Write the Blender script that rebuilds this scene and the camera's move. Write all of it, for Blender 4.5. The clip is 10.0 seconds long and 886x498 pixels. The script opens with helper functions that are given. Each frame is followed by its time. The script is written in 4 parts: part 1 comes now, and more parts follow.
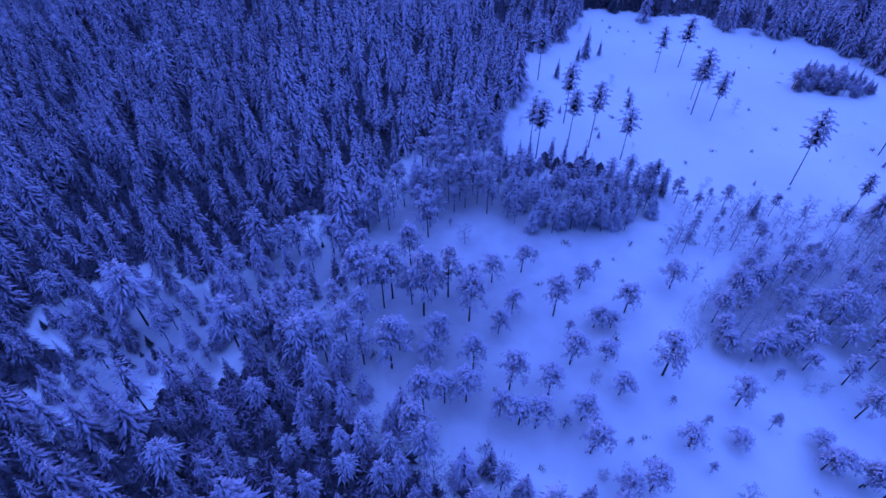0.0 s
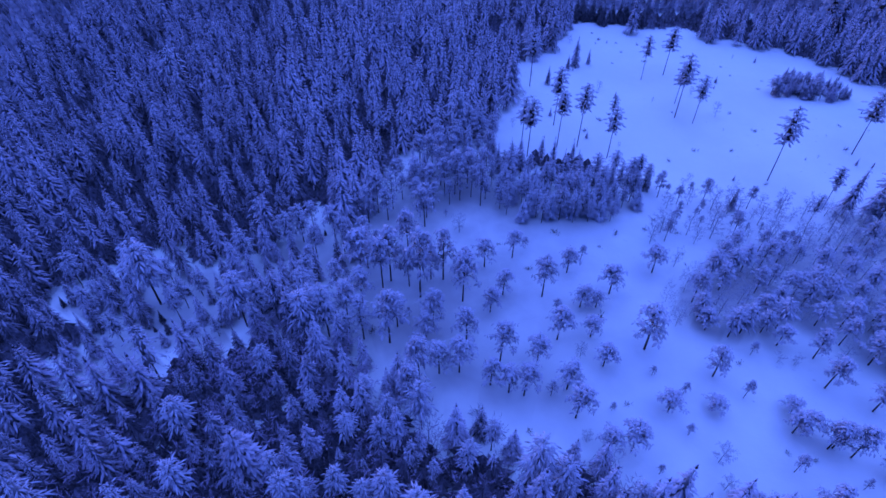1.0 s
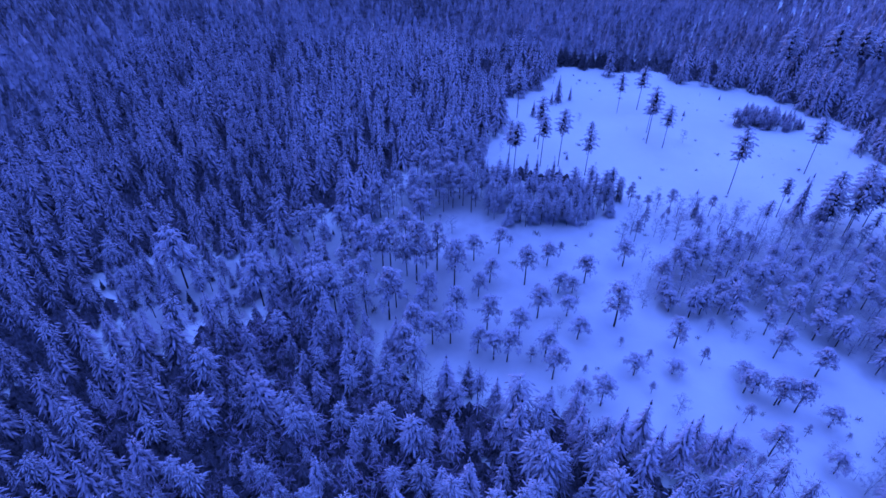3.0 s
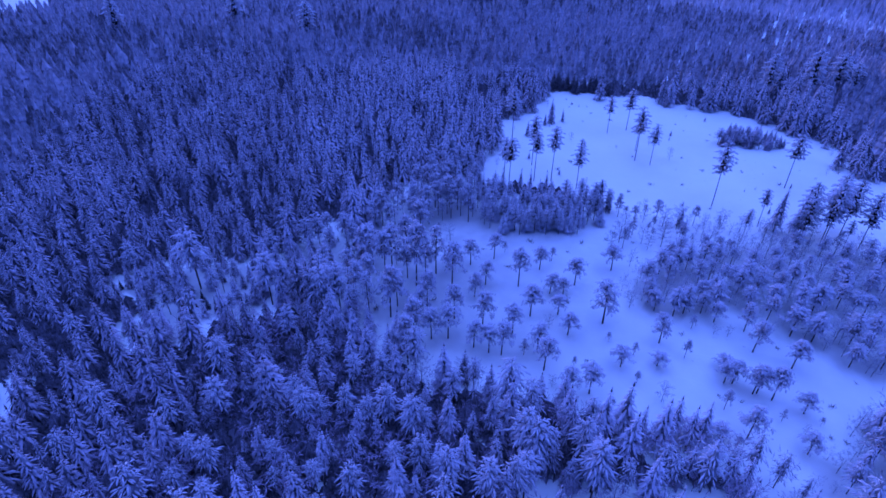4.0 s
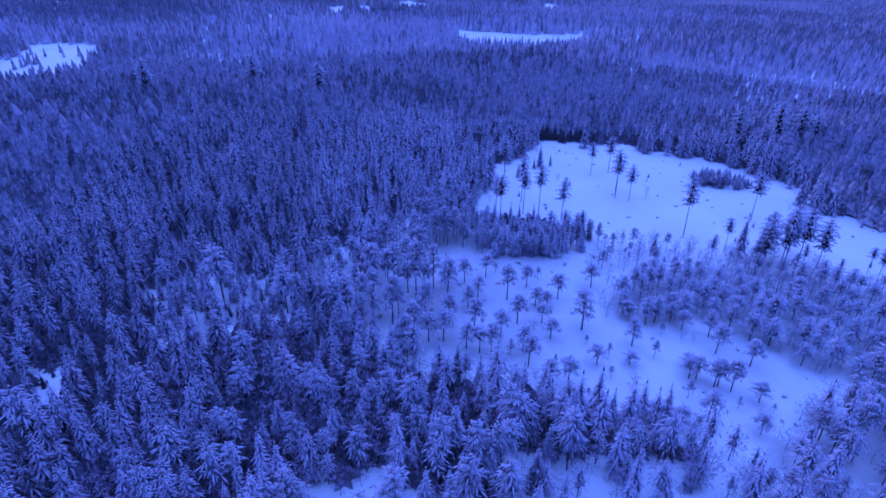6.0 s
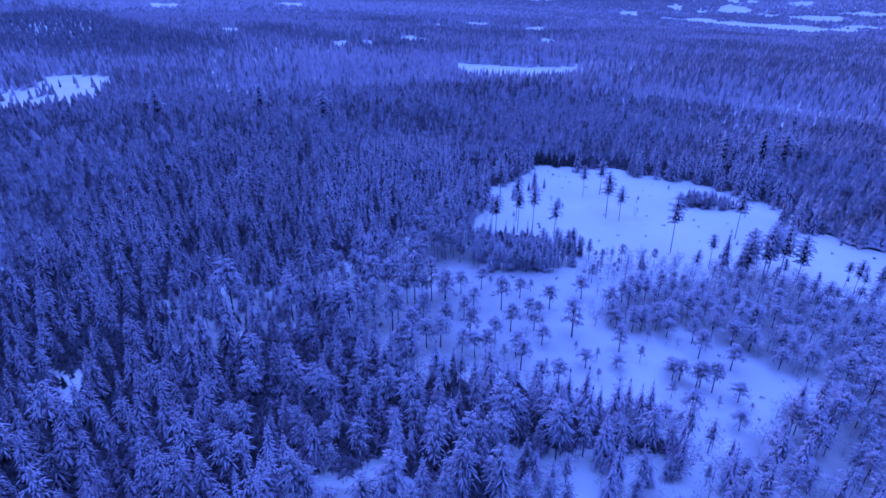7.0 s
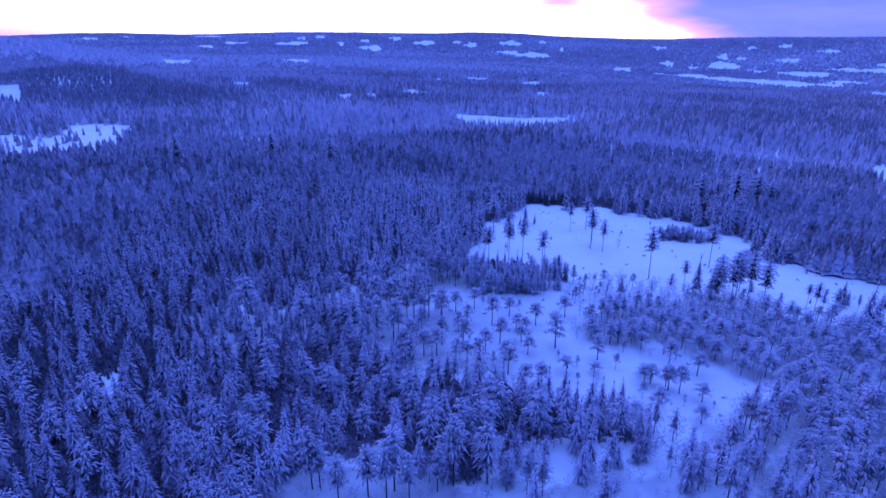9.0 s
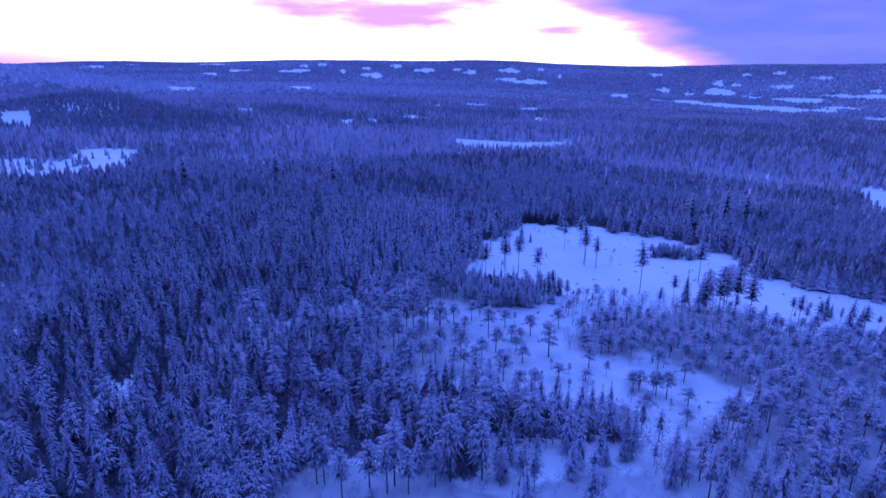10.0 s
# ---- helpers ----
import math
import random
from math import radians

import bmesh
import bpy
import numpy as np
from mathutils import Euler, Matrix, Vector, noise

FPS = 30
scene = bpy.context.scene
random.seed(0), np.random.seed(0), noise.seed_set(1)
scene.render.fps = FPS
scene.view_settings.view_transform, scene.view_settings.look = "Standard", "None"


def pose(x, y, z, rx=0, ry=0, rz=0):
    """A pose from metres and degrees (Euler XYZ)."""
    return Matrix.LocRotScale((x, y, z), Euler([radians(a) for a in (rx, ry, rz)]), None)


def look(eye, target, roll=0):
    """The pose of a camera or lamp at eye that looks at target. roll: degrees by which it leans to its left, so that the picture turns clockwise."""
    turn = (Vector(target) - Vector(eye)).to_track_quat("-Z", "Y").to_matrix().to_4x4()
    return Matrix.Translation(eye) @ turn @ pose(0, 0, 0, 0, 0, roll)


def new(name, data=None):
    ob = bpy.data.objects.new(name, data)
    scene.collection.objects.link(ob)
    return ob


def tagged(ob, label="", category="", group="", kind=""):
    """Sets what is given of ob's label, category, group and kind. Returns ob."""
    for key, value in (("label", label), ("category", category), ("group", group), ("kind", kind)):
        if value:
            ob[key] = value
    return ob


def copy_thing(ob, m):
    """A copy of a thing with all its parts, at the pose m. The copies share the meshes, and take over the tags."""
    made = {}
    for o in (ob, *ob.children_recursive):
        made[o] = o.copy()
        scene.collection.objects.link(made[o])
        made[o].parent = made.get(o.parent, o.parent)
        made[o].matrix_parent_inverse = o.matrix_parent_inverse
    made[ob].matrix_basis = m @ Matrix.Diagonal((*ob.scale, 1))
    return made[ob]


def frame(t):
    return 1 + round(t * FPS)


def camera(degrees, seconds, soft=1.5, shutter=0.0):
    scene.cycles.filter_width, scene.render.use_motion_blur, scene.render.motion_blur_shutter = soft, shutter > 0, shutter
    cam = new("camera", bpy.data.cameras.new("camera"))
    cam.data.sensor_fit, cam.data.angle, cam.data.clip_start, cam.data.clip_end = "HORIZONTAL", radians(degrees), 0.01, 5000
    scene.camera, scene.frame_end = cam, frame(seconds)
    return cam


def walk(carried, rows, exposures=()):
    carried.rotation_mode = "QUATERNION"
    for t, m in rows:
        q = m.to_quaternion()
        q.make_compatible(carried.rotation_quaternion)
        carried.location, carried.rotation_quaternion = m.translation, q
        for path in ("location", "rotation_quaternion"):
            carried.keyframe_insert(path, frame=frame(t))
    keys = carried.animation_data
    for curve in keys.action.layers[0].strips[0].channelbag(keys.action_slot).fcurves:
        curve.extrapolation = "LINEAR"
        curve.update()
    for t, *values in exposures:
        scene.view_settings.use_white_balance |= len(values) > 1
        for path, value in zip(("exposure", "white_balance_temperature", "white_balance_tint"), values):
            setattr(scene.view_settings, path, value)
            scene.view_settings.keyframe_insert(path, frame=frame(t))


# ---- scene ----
cam = camera(76.2, 10.0, soft=1.6)
METRES, EYE, TILT, LEAN, TURN = 106.0, 90.1, 0.0, 2.5, 0.0
ROWS = [
    (0.0, 0.0, 0.0, 0.0, 2.56, -45.33, -2.53),
    (0.5, 0.007, -0.05, -0.0015, 2.59, -44.18, -2.53),
    (1.0, 0.0139, -0.1003, -0.0029, 2.55, -43.07, -2.52),
    (1.5, 0.021, -0.1509, -0.0032, 2.56, -41.84, -2.54),
    (2.0, 0.0273, -0.2021, -0.0041, 2.6, -40.35, -2.55),
    (2.5, 0.0325, -0.2531, -0.0051, 2.65, -38.82, -2.59),
    (4.0, 0.0469, -0.406, -0.0116, 2.69, -34.06, -2.59),
    (4.5, 0.0519, -0.4555, -0.0132, 2.74, -32.5, -2.57),
    (5.0, 0.0574, -0.5051, -0.0137, 2.8, -30.98, -2.57),
    (6.5, 0.0763, -0.6541, -0.0158, 2.86, -26.33, -2.5),
    (7.0, 0.083, -0.7041, -0.0171, 2.89, -24.83, -2.51),
    (7.5, 0.0895, -0.7543, -0.0177, 2.92, -23.74, -2.48),
    (8.0, 0.0954, -0.8032, -0.0196, 2.98, -22.51, -2.5),
    (8.5, 0.1015, -0.8523, -0.0203, 3.0, -21.17, -2.51),
    (9.0, 0.1074, -0.9009, -0.0213, 3.0, -19.8, -2.52),
    (9.5, 0.1129, -0.9468, -0.0226, 3.02, -18.49, -2.5),
    (10.0, 0.1187, -0.9925, -0.024, 3.01, -17.31, -2.46),
]
walk(cam, [(t, pose(0, 0, EYE, TILT, LEAN, TURN) @ pose(METRES * x, METRES * y, METRES * z, 90 + pitch, roll, yaw)) for t, x, y, z, yaw, pitch, roll in ROWS],
     [(0.0, 1.03, 4900, 46), (5.0, 1.21, 4900, 46), (8.5, 1.27, 4900, 46), (9.3, 1.12, 4900, 46), (10.0, 0.92, 4900, 46)])

# ---- light: dusk under a blue sky, with the last glow over the ridge ahead ----
world = bpy.data.worlds.new("dusk")
scene.world = world
world.use_nodes = True
wt = world.node_tree
wt.nodes.clear()


def node(tree, kind, inputs=()):
    """A node with its inputs: sockets to link, or values."""
    n = tree.nodes.new(kind)
    for key, value in dict(inputs).items():
        if isinstance(value, bpy.types.NodeSocket):
            tree.links.new(value, n.inputs[key])
        else:
            n.inputs[key].default_value = value
    return n


def calc(tree, op, a, b=0.0, c=0.0):
    n = node(tree, "ShaderNodeMath", {0: a, 1: b, 2: c})
    n.operation = op
    return n.outputs[0]


def ramp(tree, value, lo, hi, out_lo=0.0, out_hi=1.0):
    n = node(tree, "ShaderNodeMapRange", {"Value": value, "From Min": lo, "From Max": hi, "To Min": out_lo, "To Max": out_hi})
    n.interpolation_type = "SMOOTHSTEP"
    return n.outputs["Result"]


def blend(tree, fac, a, b, mode="MIX"):
    n = tree.nodes.new("ShaderNodeMix")
    n.data_type, n.blend_type = "RGBA", mode
    for key, value in ((0, fac), (6, a), (7, b)):
        if isinstance(value, bpy.types.NodeSocket):
            tree.links.new(value, n.inputs[key])
        else:
            n.inputs[key].default_value = value if key == 0 else (*value, 1)
    return n.outputs[2]


sky = node(wt, "ShaderNodeTexSky")
sky.sky_type, sky.sun_disc, sky.sun_elevation, sky.sun_rotation = "NISHITA", False, radians(2.0), radians(-15)
sky.altitude, sky.air_density, sky.dust_density, sky.ozone_density = 300, 1.0, 0.6, 4.0
coords = node(wt, "ShaderNodeTexCoord").outputs["Generated"]
axes = node(wt, "ShaderNodeSeparateXYZ", {0: coords}).outputs
# long streaks of cloud, flattened towards the horizon
streak = node(wt, "ShaderNodeMapping", {"Vector": coords, "Scale": (1.6, 1.6, 9.0)}).outputs[0]
cloud = node(wt, "ShaderNodeTexNoise", {"Vector": streak, "Scale": 2.6, "Detail": 5.0, "Roughness": 0.55}).outputs["Fac"]
ahead = ramp(wt, axes["Y"], 0.05, 0.75)
low = ramp(wt, axes["Z"], 0.55, 0.08)
ruffle = calc(wt, "SUBTRACT", cloud, 0.5)
edge = calc(wt, "ADD", axes["X"], calc(wt, "MULTIPLY", axes["Z"], 1.83))
edge = calc(wt, "ADD", edge, calc(wt, "MULTIPLY", ruffle, 0.22))
deck = ramp(wt, edge, 0.37, 0.46)
veil = calc(wt, "MULTIPLY", ahead, ramp(wt, axes["Z"], 0.5, 0.2))
glow = calc(wt, "MULTIPLY", calc(wt, "MULTIPLY", ahead, low), calc(wt, "SUBTRACT", 1.0, deck))


def streak_at(x, z, wide, tall):
    """A long ragged cloud, round a direction across and up."""
    u = calc(wt, "POWER", calc(wt, "DIVIDE", calc(wt, "SUBTRACT", axes["X"], x), wide), 2.0)
    v = calc(wt, "POWER", calc(wt, "DIVIDE", calc(wt, "SUBTRACT", axes["Z"], z), tall), 2.0)
    return ramp(wt, calc(wt, "ADD", calc(wt, "ADD", u, v), calc(wt, "MULTIPLY", ruffle, 8.0)), 2.0, -0.2)


pink = calc(wt, "MAXIMUM", streak_at(-0.10, 0.110, 0.27, 0.036), streak_at(0.13, 0.068, 0.06, 0.010))
pink = calc(wt, "MAXIMUM", pink, calc(wt, "MULTIPLY", ramp(wt, cloud, 0.58, 0.72), 0.4))
pink = calc(wt, "MAXIMUM", pink, ramp(wt, edge, 0.31, 0.39))
pink = calc(wt, "MAXIMUM", pink, calc(wt, "MULTIPLY", ramp(wt, axes["X"], -0.4, -0.66), ramp(wt, axes["Z"], 0.06, 0.012)))
glow_colour = blend(wt, pink, (2.3, 2.0, 1.5), (0.85, 0.28, 0.52))
sky_colour = blend(wt, 1.0, sky.outputs[0], (0.64, 0.65, 1.36), "MULTIPLY")
haze_colour = blend(wt, ramp(wt, cloud, 0.35, 0.65), (1.15, 1.5, 3.5), (1.6, 1.85, 4.1))
sky_colour = blend(wt, veil, sky_colour, haze_colour)
base = node(wt, "ShaderNodeBackground", {"Color": sky_colour, "Strength": 0.085})
west = node(wt, "ShaderNodeBackground", {"Color": glow_colour, "Strength": calc(wt, "MULTIPLY", glow, 0.46)})
wt.links.new(node(wt, "ShaderNodeAddShader", {0: base.outputs[0], 1: west.outputs[0]}).outputs[0],
             node(wt, "ShaderNodeOutputWorld").inputs["Surface"])

sun = new("sun", bpy.data.lights.new("sun", "SUN"))
sun.data.energy, sun.data.angle, sun.data.color = 1.4, radians(95), (0.227, 0.397, 0.99)
sun.matrix_world = look((0, 0, 300), (0, -60, 0))

# ---- materials ----
def material(name):
    m = bpy.data.materials.new(name)
    m.use_nodes = True
    t = m.node_tree
    t.nodes.clear()
    shader = t.nodes.new("ShaderNodeBsdfPrincipled")
    t.links.new(shader.outputs[0], node(t, "ShaderNodeOutputMaterial").inputs["Surface"])
    return m, t, shader


def snow_ground():
    m, t, s = material("snow_ground")
    at = node(t, "ShaderNodeTexCoord").outputs["Object"]
    broad = node(t, "ShaderNodeTexNoise", {"Vector": at, "Scale": 0.035, "Detail": 5.0, "Roughness": 0.6}).outputs["Fac"]
    tuft = node(t, "ShaderNodeTexNoise", {"Vector": at, "Scale": 0.55, "Detail": 4.0, "Roughness": 0.65}).outputs["Fac"]
    fine = node(t, "ShaderNodeTexNoise", {"Vector": at, "Scale": 4.0, "Detail": 3.0}).outputs["Fac"]
    colour = blend(t, ramp(t, broad, 0.3, 0.7), (0.83, 0.82, 0.80), (0.91, 0.90, 0.87))
    # heather and sedge that stick out of the crust here and there
    heather = calc(t, "MULTIPLY", ramp(t, tuft, 0.64, 0.74), ramp(t, broad, 0.48, 0.62))
    colour = blend(t, calc(t, "MULTIPLY", heather, 0.55), colour, (0.34, 0.30, 0.29))
    # dimmer light over bog, glades and open woods, put into the snow colour
    dim_attr = node(t, "ShaderNodeAttribute")
    dim_attr.attribute_name = "dimming"
    speck = node(t, "ShaderNodeTexNoise", {"Vector": at, "Scale": 0.16, "Detail": 4.0, "Roughness": 0.5}).outputs["Fac"]
    dimming = calc(t, "MULTIPLY", dim_attr.outputs["Fac"], ramp(t, speck, 0.2, 0.8, 0.55, 1.0))
    colour = blend(t, dimming, colour, (0.50, 0.47, 0.48))
    t.links.new(colour, s.inputs["Base Color"])
    s.inputs["Roughness"].default_value = 0.75
    hump = calc(t, "ADD", calc(t, "MULTIPLY", tuft, 0.6), calc(t, "MULTIPLY", fine, 0.12))
    bump = node(t, "ShaderNodeBump", {"Height": hump, "Strength": 0.16, "Distance": 0.5})
    t.links.new(bump.outputs[0], s.inputs["Normal"])
    return m


def snowy_foliage(name, needles, snow, lo, hi, scale=1.3, rough=1.3, stand=0.0):
    """Needles or twigs under snow: the snow lies on what faces up, broken by clumps."""
    m, t, s = material(name)
    geo = node(t, "ShaderNodeNewGeometry")
    up = node(t, "ShaderNodeSeparateXYZ", {0: geo.outputs["Normal"]}).outputs["Z"]
    at = node(t, "ShaderNodeTexCoord").outputs["Object"]
    clump = node(t, "ShaderNodeTexNoise", {"Vector": at, "Scale": scale, "Detail": 3.0, "Roughness": 0.6}).outputs["Fac"]
    rnd = geo.outputs["Random Per Island"]
    tree_rnd = node(t, "ShaderNodeObjectInfo").outputs["Random"]
    load = calc(t, "ADD", up, calc(t, "MULTIPLY", calc(t, "SUBTRACT", clump, 0.5), rough))
    load = calc(t, "ADD", load, calc(t, "MULTIPLY", calc(t, "SUBTRACT", rnd, 0.5), 0.3))
    load = calc(t, "ADD", load, calc(t, "MULTIPLY", calc(t, "SUBTRACT", tree_rnd, 0.5), 0.25))
    if stand:
        patch = node(t, "ShaderNodeTexNoise", {"Vector": node(t, "ShaderNodeMapping", {"Vector": at, "Scale": (1, 1, 0.05)}).outputs[0], "Scale": 0.24, "Detail": 1.0}).outputs["Fac"]
        load = calc(t, "ADD", load, calc(t, "MULTIPLY", calc(t, "SUBTRACT", patch, 0.5), stand))
    dark = blend(t, rnd, needles, tuple(0.55 * c for c in needles))
    t.links.new(blend(t, ramp(t, load, lo, hi), dark, snow), s.inputs["Base Color"])
    s.inputs["Roughness"].default_value = 0.8
    return m


def bark(name, colour, light):
    m, t, s = material(name)
    at = node(t, "ShaderNodeTexCoord").outputs["Object"]
    grain = node(t, "ShaderNodeTexNoise", {"Vector": node(t, "ShaderNodeMapping", {"Vector": at, "Scale": (6, 6, 1.2)}).outputs[0], "Scale": 2.0, "Detail": 4.0}).outputs["Fac"]
    t.links.new(blend(t, ramp(t, grain, 0.4, 0.65), colour, light), s.inputs["Base Color"])
    s.inputs["Roughness"].default_value = 0.9
    return m


SNOW = snow_ground()
SPRUCE = snowy_foliage("snowy_spruce_needles", (0.038, 0.034, 0.036), (0.69, 0.61, 0.73), 0.2, 0.9, 1.6, 0.5, 0.9)
# needles within the crowns; shade between the boughs is put into their dark snow
HEART_SHADE = snowy_foliage("shade_toned_hearts", (0.044, 0.040, 0.042), (0.33, 0.31, 0.36), -0.3, 1.1, 1.6, 0.8, 1.0)
PINE = snowy_foliage("snowy_pine_needles", (0.040, 0.036, 0.036), (0.60, 0.545, 0.645), 0.15, 0.95, 1.3, 0.9)
DARK_PINE = snowy_foliage("dusted_pine_needles", (0.034, 0.040, 0.038), (0.55, 0.51, 0.60), -0.35, 1.05)
BARE_SPRUCE = snowy_foliage("bare_spruce_needles", (0.022, 0.020, 0.022), (0.20, 0.18, 0.22), 0.3, 1.3)
# darker copy of SPRUCE: greyer snow colour and a higher snow threshold
DARKER_SPRUCE = snowy_foliage("darker_spruce_needles", (0.036, 0.032, 0.036), (0.60, 0.52, 0.635), 0.3, 1.05, 1.6, 0.5, 0.9)
BOG_PINE = snowy_foliage("frosted_bog_pine", (0.06, 0.052, 0.055), (0.54, 0.49, 0.585), -0.3, 0.9)
# filler spruces: the shade of the gaps is put into their dim snow
GAP_SHADE = snowy_foliage("shade_toned_young_spruces", (0.048, 0.043, 0.046), (0.40, 0.355, 0.43), -0.25, 1.0)
FROSTED_SPRUCE = snowy_foliage("thickly_frosted_spruce", (0.07, 0.06, 0.065), (0.66, 0.61, 0.71), -0.8, 0.6, 1.6, 0.5)
TWIGS = snowy_foliage("bare_birch_twigs", (0.13, 0.09, 0.12), (0.34, 0.27, 0.37), -0.3, 1.0)
FROST = snowy_foliage("frosted_twigs", (0.12, 0.10, 0.11), (0.38, 0.35, 0.42), -0.4, 0.8)
LOW_WOOD = snowy_foliage("frosted_wood_needles", (0.045, 0.042, 0.045), (0.78, 0.71, 0.81), -0.7, 0.7, 0.7)
LOW_DARK = snowy_foliage("dark_wood_needles", (0.040, 0.038, 0.040), (0.74, 0.67, 0.77), -0.45, 0.95, 0.7)
# far woods: reddish haze of the distance is mixed into these snow colours
FAR = snowy_foliage("far_hazy_frosted_needles", (0.05, 0.06, 0.06), (0.79, 0.71, 0.81), -0.85, 0.7, 0.3)
FAR_DARK = snowy_foliage("far_hazy_dark_needles", (0.042, 0.048, 0.048), (0.67, 0.60, 0.69), -0.55, 1.0, 0.3)
FAR_HILL = snowy_foliage("far_hazy_hill_woods", (0.055, 0.060, 0.070), (0.53, 0.46, 0.54), -0.9, 1.5, 0.012)
HEATHER = bark("heather_stems", (0.05, 0.04, 0.04), (0.20, 0.17, 0.17))
BARK = bark("pine_bark", (0.035, 0.028, 0.025), (0.10, 0.075, 0.06))
PALE_BARK = bark("birch_bark", (0.05, 0.045, 0.045), (0.30, 0.28, 0.28))


# ---- the lie of the land ----
def bell(x, y, cx, cy, sx, sy):
    return np.exp(-((x - cx) / sx) ** 2 - ((y - cy) / sy) ** 2)


def step(v, a, b):
    u = np.clip((v - a) / (b - a), 0, 1)
    return u * u * (3 - 2 * u)


def height(x, y):
    """Height of the snow: a gentle slope, knolls, an upland, a valley and the long ridge round it all."""
    x, y = np.asarray(x, float), np.asarray(y, float)
    d, a = np.hypot(x, y), np.arctan2(x, y)
    z = -45 * np.tanh(x / 1500) * (1 - 0.8 * step(d, 2800, 4000)) + 16.2 * np.tanh(y / 450)
    z = z + 30 * bell(x, y, -500, 640, 105, 75) - 16 * bell(x, y, -830, 1020, 260, 200)
    z = z + 6 * bell(x, y, -1560, 1560, 420, 380)
    z = z + bell(d, 0, 2050, 0, 400, 1) * (54 - 40 * step(a, -0.72, -0.52) - 72 * step(a, 0.02, 0.58)) * step(y, 0, 900)
    z = z - 42 * bell(x, y, 1500, 2300, 900, 900)
    crest = 150 + 9 * np.sin(7 * a + 2.2) + 5 * np.sin(17 * a) - 16 * step(a, 0.06, 0.16) - 38 * step(-a, 0.52, 0.75) + 9 * bell(a, 0, 0.0, 0, 0.05, 1)
    z = z + crest * step(d, 2500, 4450)
    near = step(d, 120, 400)
    return z + 0.25 * np.sin(x / 9 + 1) * np.sin(y / 11) + near * (1.2 * np.sin(x / 61) * np.sin(y / 47) + 3 * near * np.sin(x / 230 + 1) * np.sin(y / 190))


def mesh_of(name, verts, tris, mats, index=None, smooth=False):
    """A mesh of triangles from arrays; index: the material slot of each triangle."""
    me = bpy.data.meshes.new(name)
    verts, tris = np.asarray(verts, np.float32), np.asarray(tris, np.int32)
    me.vertices.add(len(verts))
    me.vertices.foreach_set("co", verts.ravel())
    me.loops.add(tris.size)
    me.loops.foreach_set("vertex_index", tris.ravel())
    me.polygons.add(len(tris))
    me.polygons.foreach_set("loop_start", np.arange(0, tris.size, 3, dtype=np.int32))
    me.polygons.foreach_set("use_smooth", np.full(len(tris), smooth))
    for m in mats:
        me.materials.append(m)
    if index is not None:
        me.polygons.foreach_set("material_index", np.asarray(index, np.int32))
    me.update(calc_edges=True)
    return me


# ---- the land's plan: openings in the woods ----
CLEARING = [(8, 120), (13, 131), (17, 155), (22, 165), (32, 187), (42, 206), (60, 204), (83, 201), (104, 193), (118, 185), (131, 175), (141, 161), (134, 138),
            (157, 124), (180, 112), (240, 98), (265, 80), (225, 62), (157, 76), (135, 80), (118, 90), (97, 104), (70, 103), (54, 107), (38, 120)]
BOG = [(-38, 87), (-22, 91), (-16, 104), (-9, 118), (-3, 121), (7, 113), (12, 108), (42, 100), (60, 103), (80, 98), (95, 80), (97, 62), (100, 40), (66, 19), (52, 24),
       (38, 30), (24, 36), (2, 41), (-8, 43), (-16, 52), (-24, 60), (-28, 68), (-34, 76)]
GLADE = [(-79, 60), (-77, 66), (-68, 64), (-63, 72), (-50, 72), (-41, 76), (-38, 84), (-22, 87), (-21, 72), (-28, 69), (-28, 61), (-32, 57), (-40, 58),
         (-47, 51), (-53, 54), (-54, 46), (-61, 41), (-70, 47), (-67, 53), (-70, 57)]
SOUTH = [(-27, -2), (-25, 1), (-17, 4), (-10, 4), (-1, 2.5), (9, 0), (20, -4), (20, -40), (-27, -40)]
SOUTH_MID = [(26, 0), (35, 4), (43, 7), (54, 7), (60, 1), (72, -10), (60, -40), (24, -40)]
TRACK = [(-88, 4), (-87, 4), (-85.6, 14), (-83, 34), (-85, 34), (-87.5, 14)]
LEFT_FIELD = [(-400, 344), (-380, 346), (-352, 346), (-318, 330), (-348, 404), (-324, 412), (-289, 398), (-259, 342), (-250, 300), (-262, 262), (-285, 250), (-310, 262), (-300, 225), (-320, 215), (-370, 270)]
LAKE = [(-16, 574), (21, 568), (67, 562), (121, 577), (117, 505), (68, 455), (32, 455), (-1, 465)]
EAST_FIELD = [(312, 345), (330, 330), (285, 240), (265, 250), (285, 305)]
NORTH_WEST = [(-575, 590), (-534, 584), (-470, 500), (-505, 490)]
BIRCH_WOOD = [(47, 72), (58, 85), (74, 92), (97, 94), (118, 88), (152, 75), (135, 45), (119, 24), (96, 27), (98, 44), (84, 50), (78, 60), (70, 66), (57, 62), (50, 62)]
SCRUB = [(47, 98), (52, 112), (67, 103), (85, 103), (100, 100), (118, 92), (96, 84), (62, 87), (44, 88)]
SOUTH_EAST = [(60, 16), (80, 26), (100, 40), (119, 24), (150, 45), (155, -10), (84, -12), (70, 2)]
THIN_WOOD = [(-290, 602), (-146, 706), (-99, 440), (-221, 415)]
LAKE_END = [(123, 600), (228, 640), (205, 480), (110, 460)]
OPENINGS = (CLEARING, BOG, SCRUB, GLADE, SOUTH, SOUTH_MID, TRACK, LEFT_FIELD, LAKE, EAST_FIELD, NORTH_WEST)
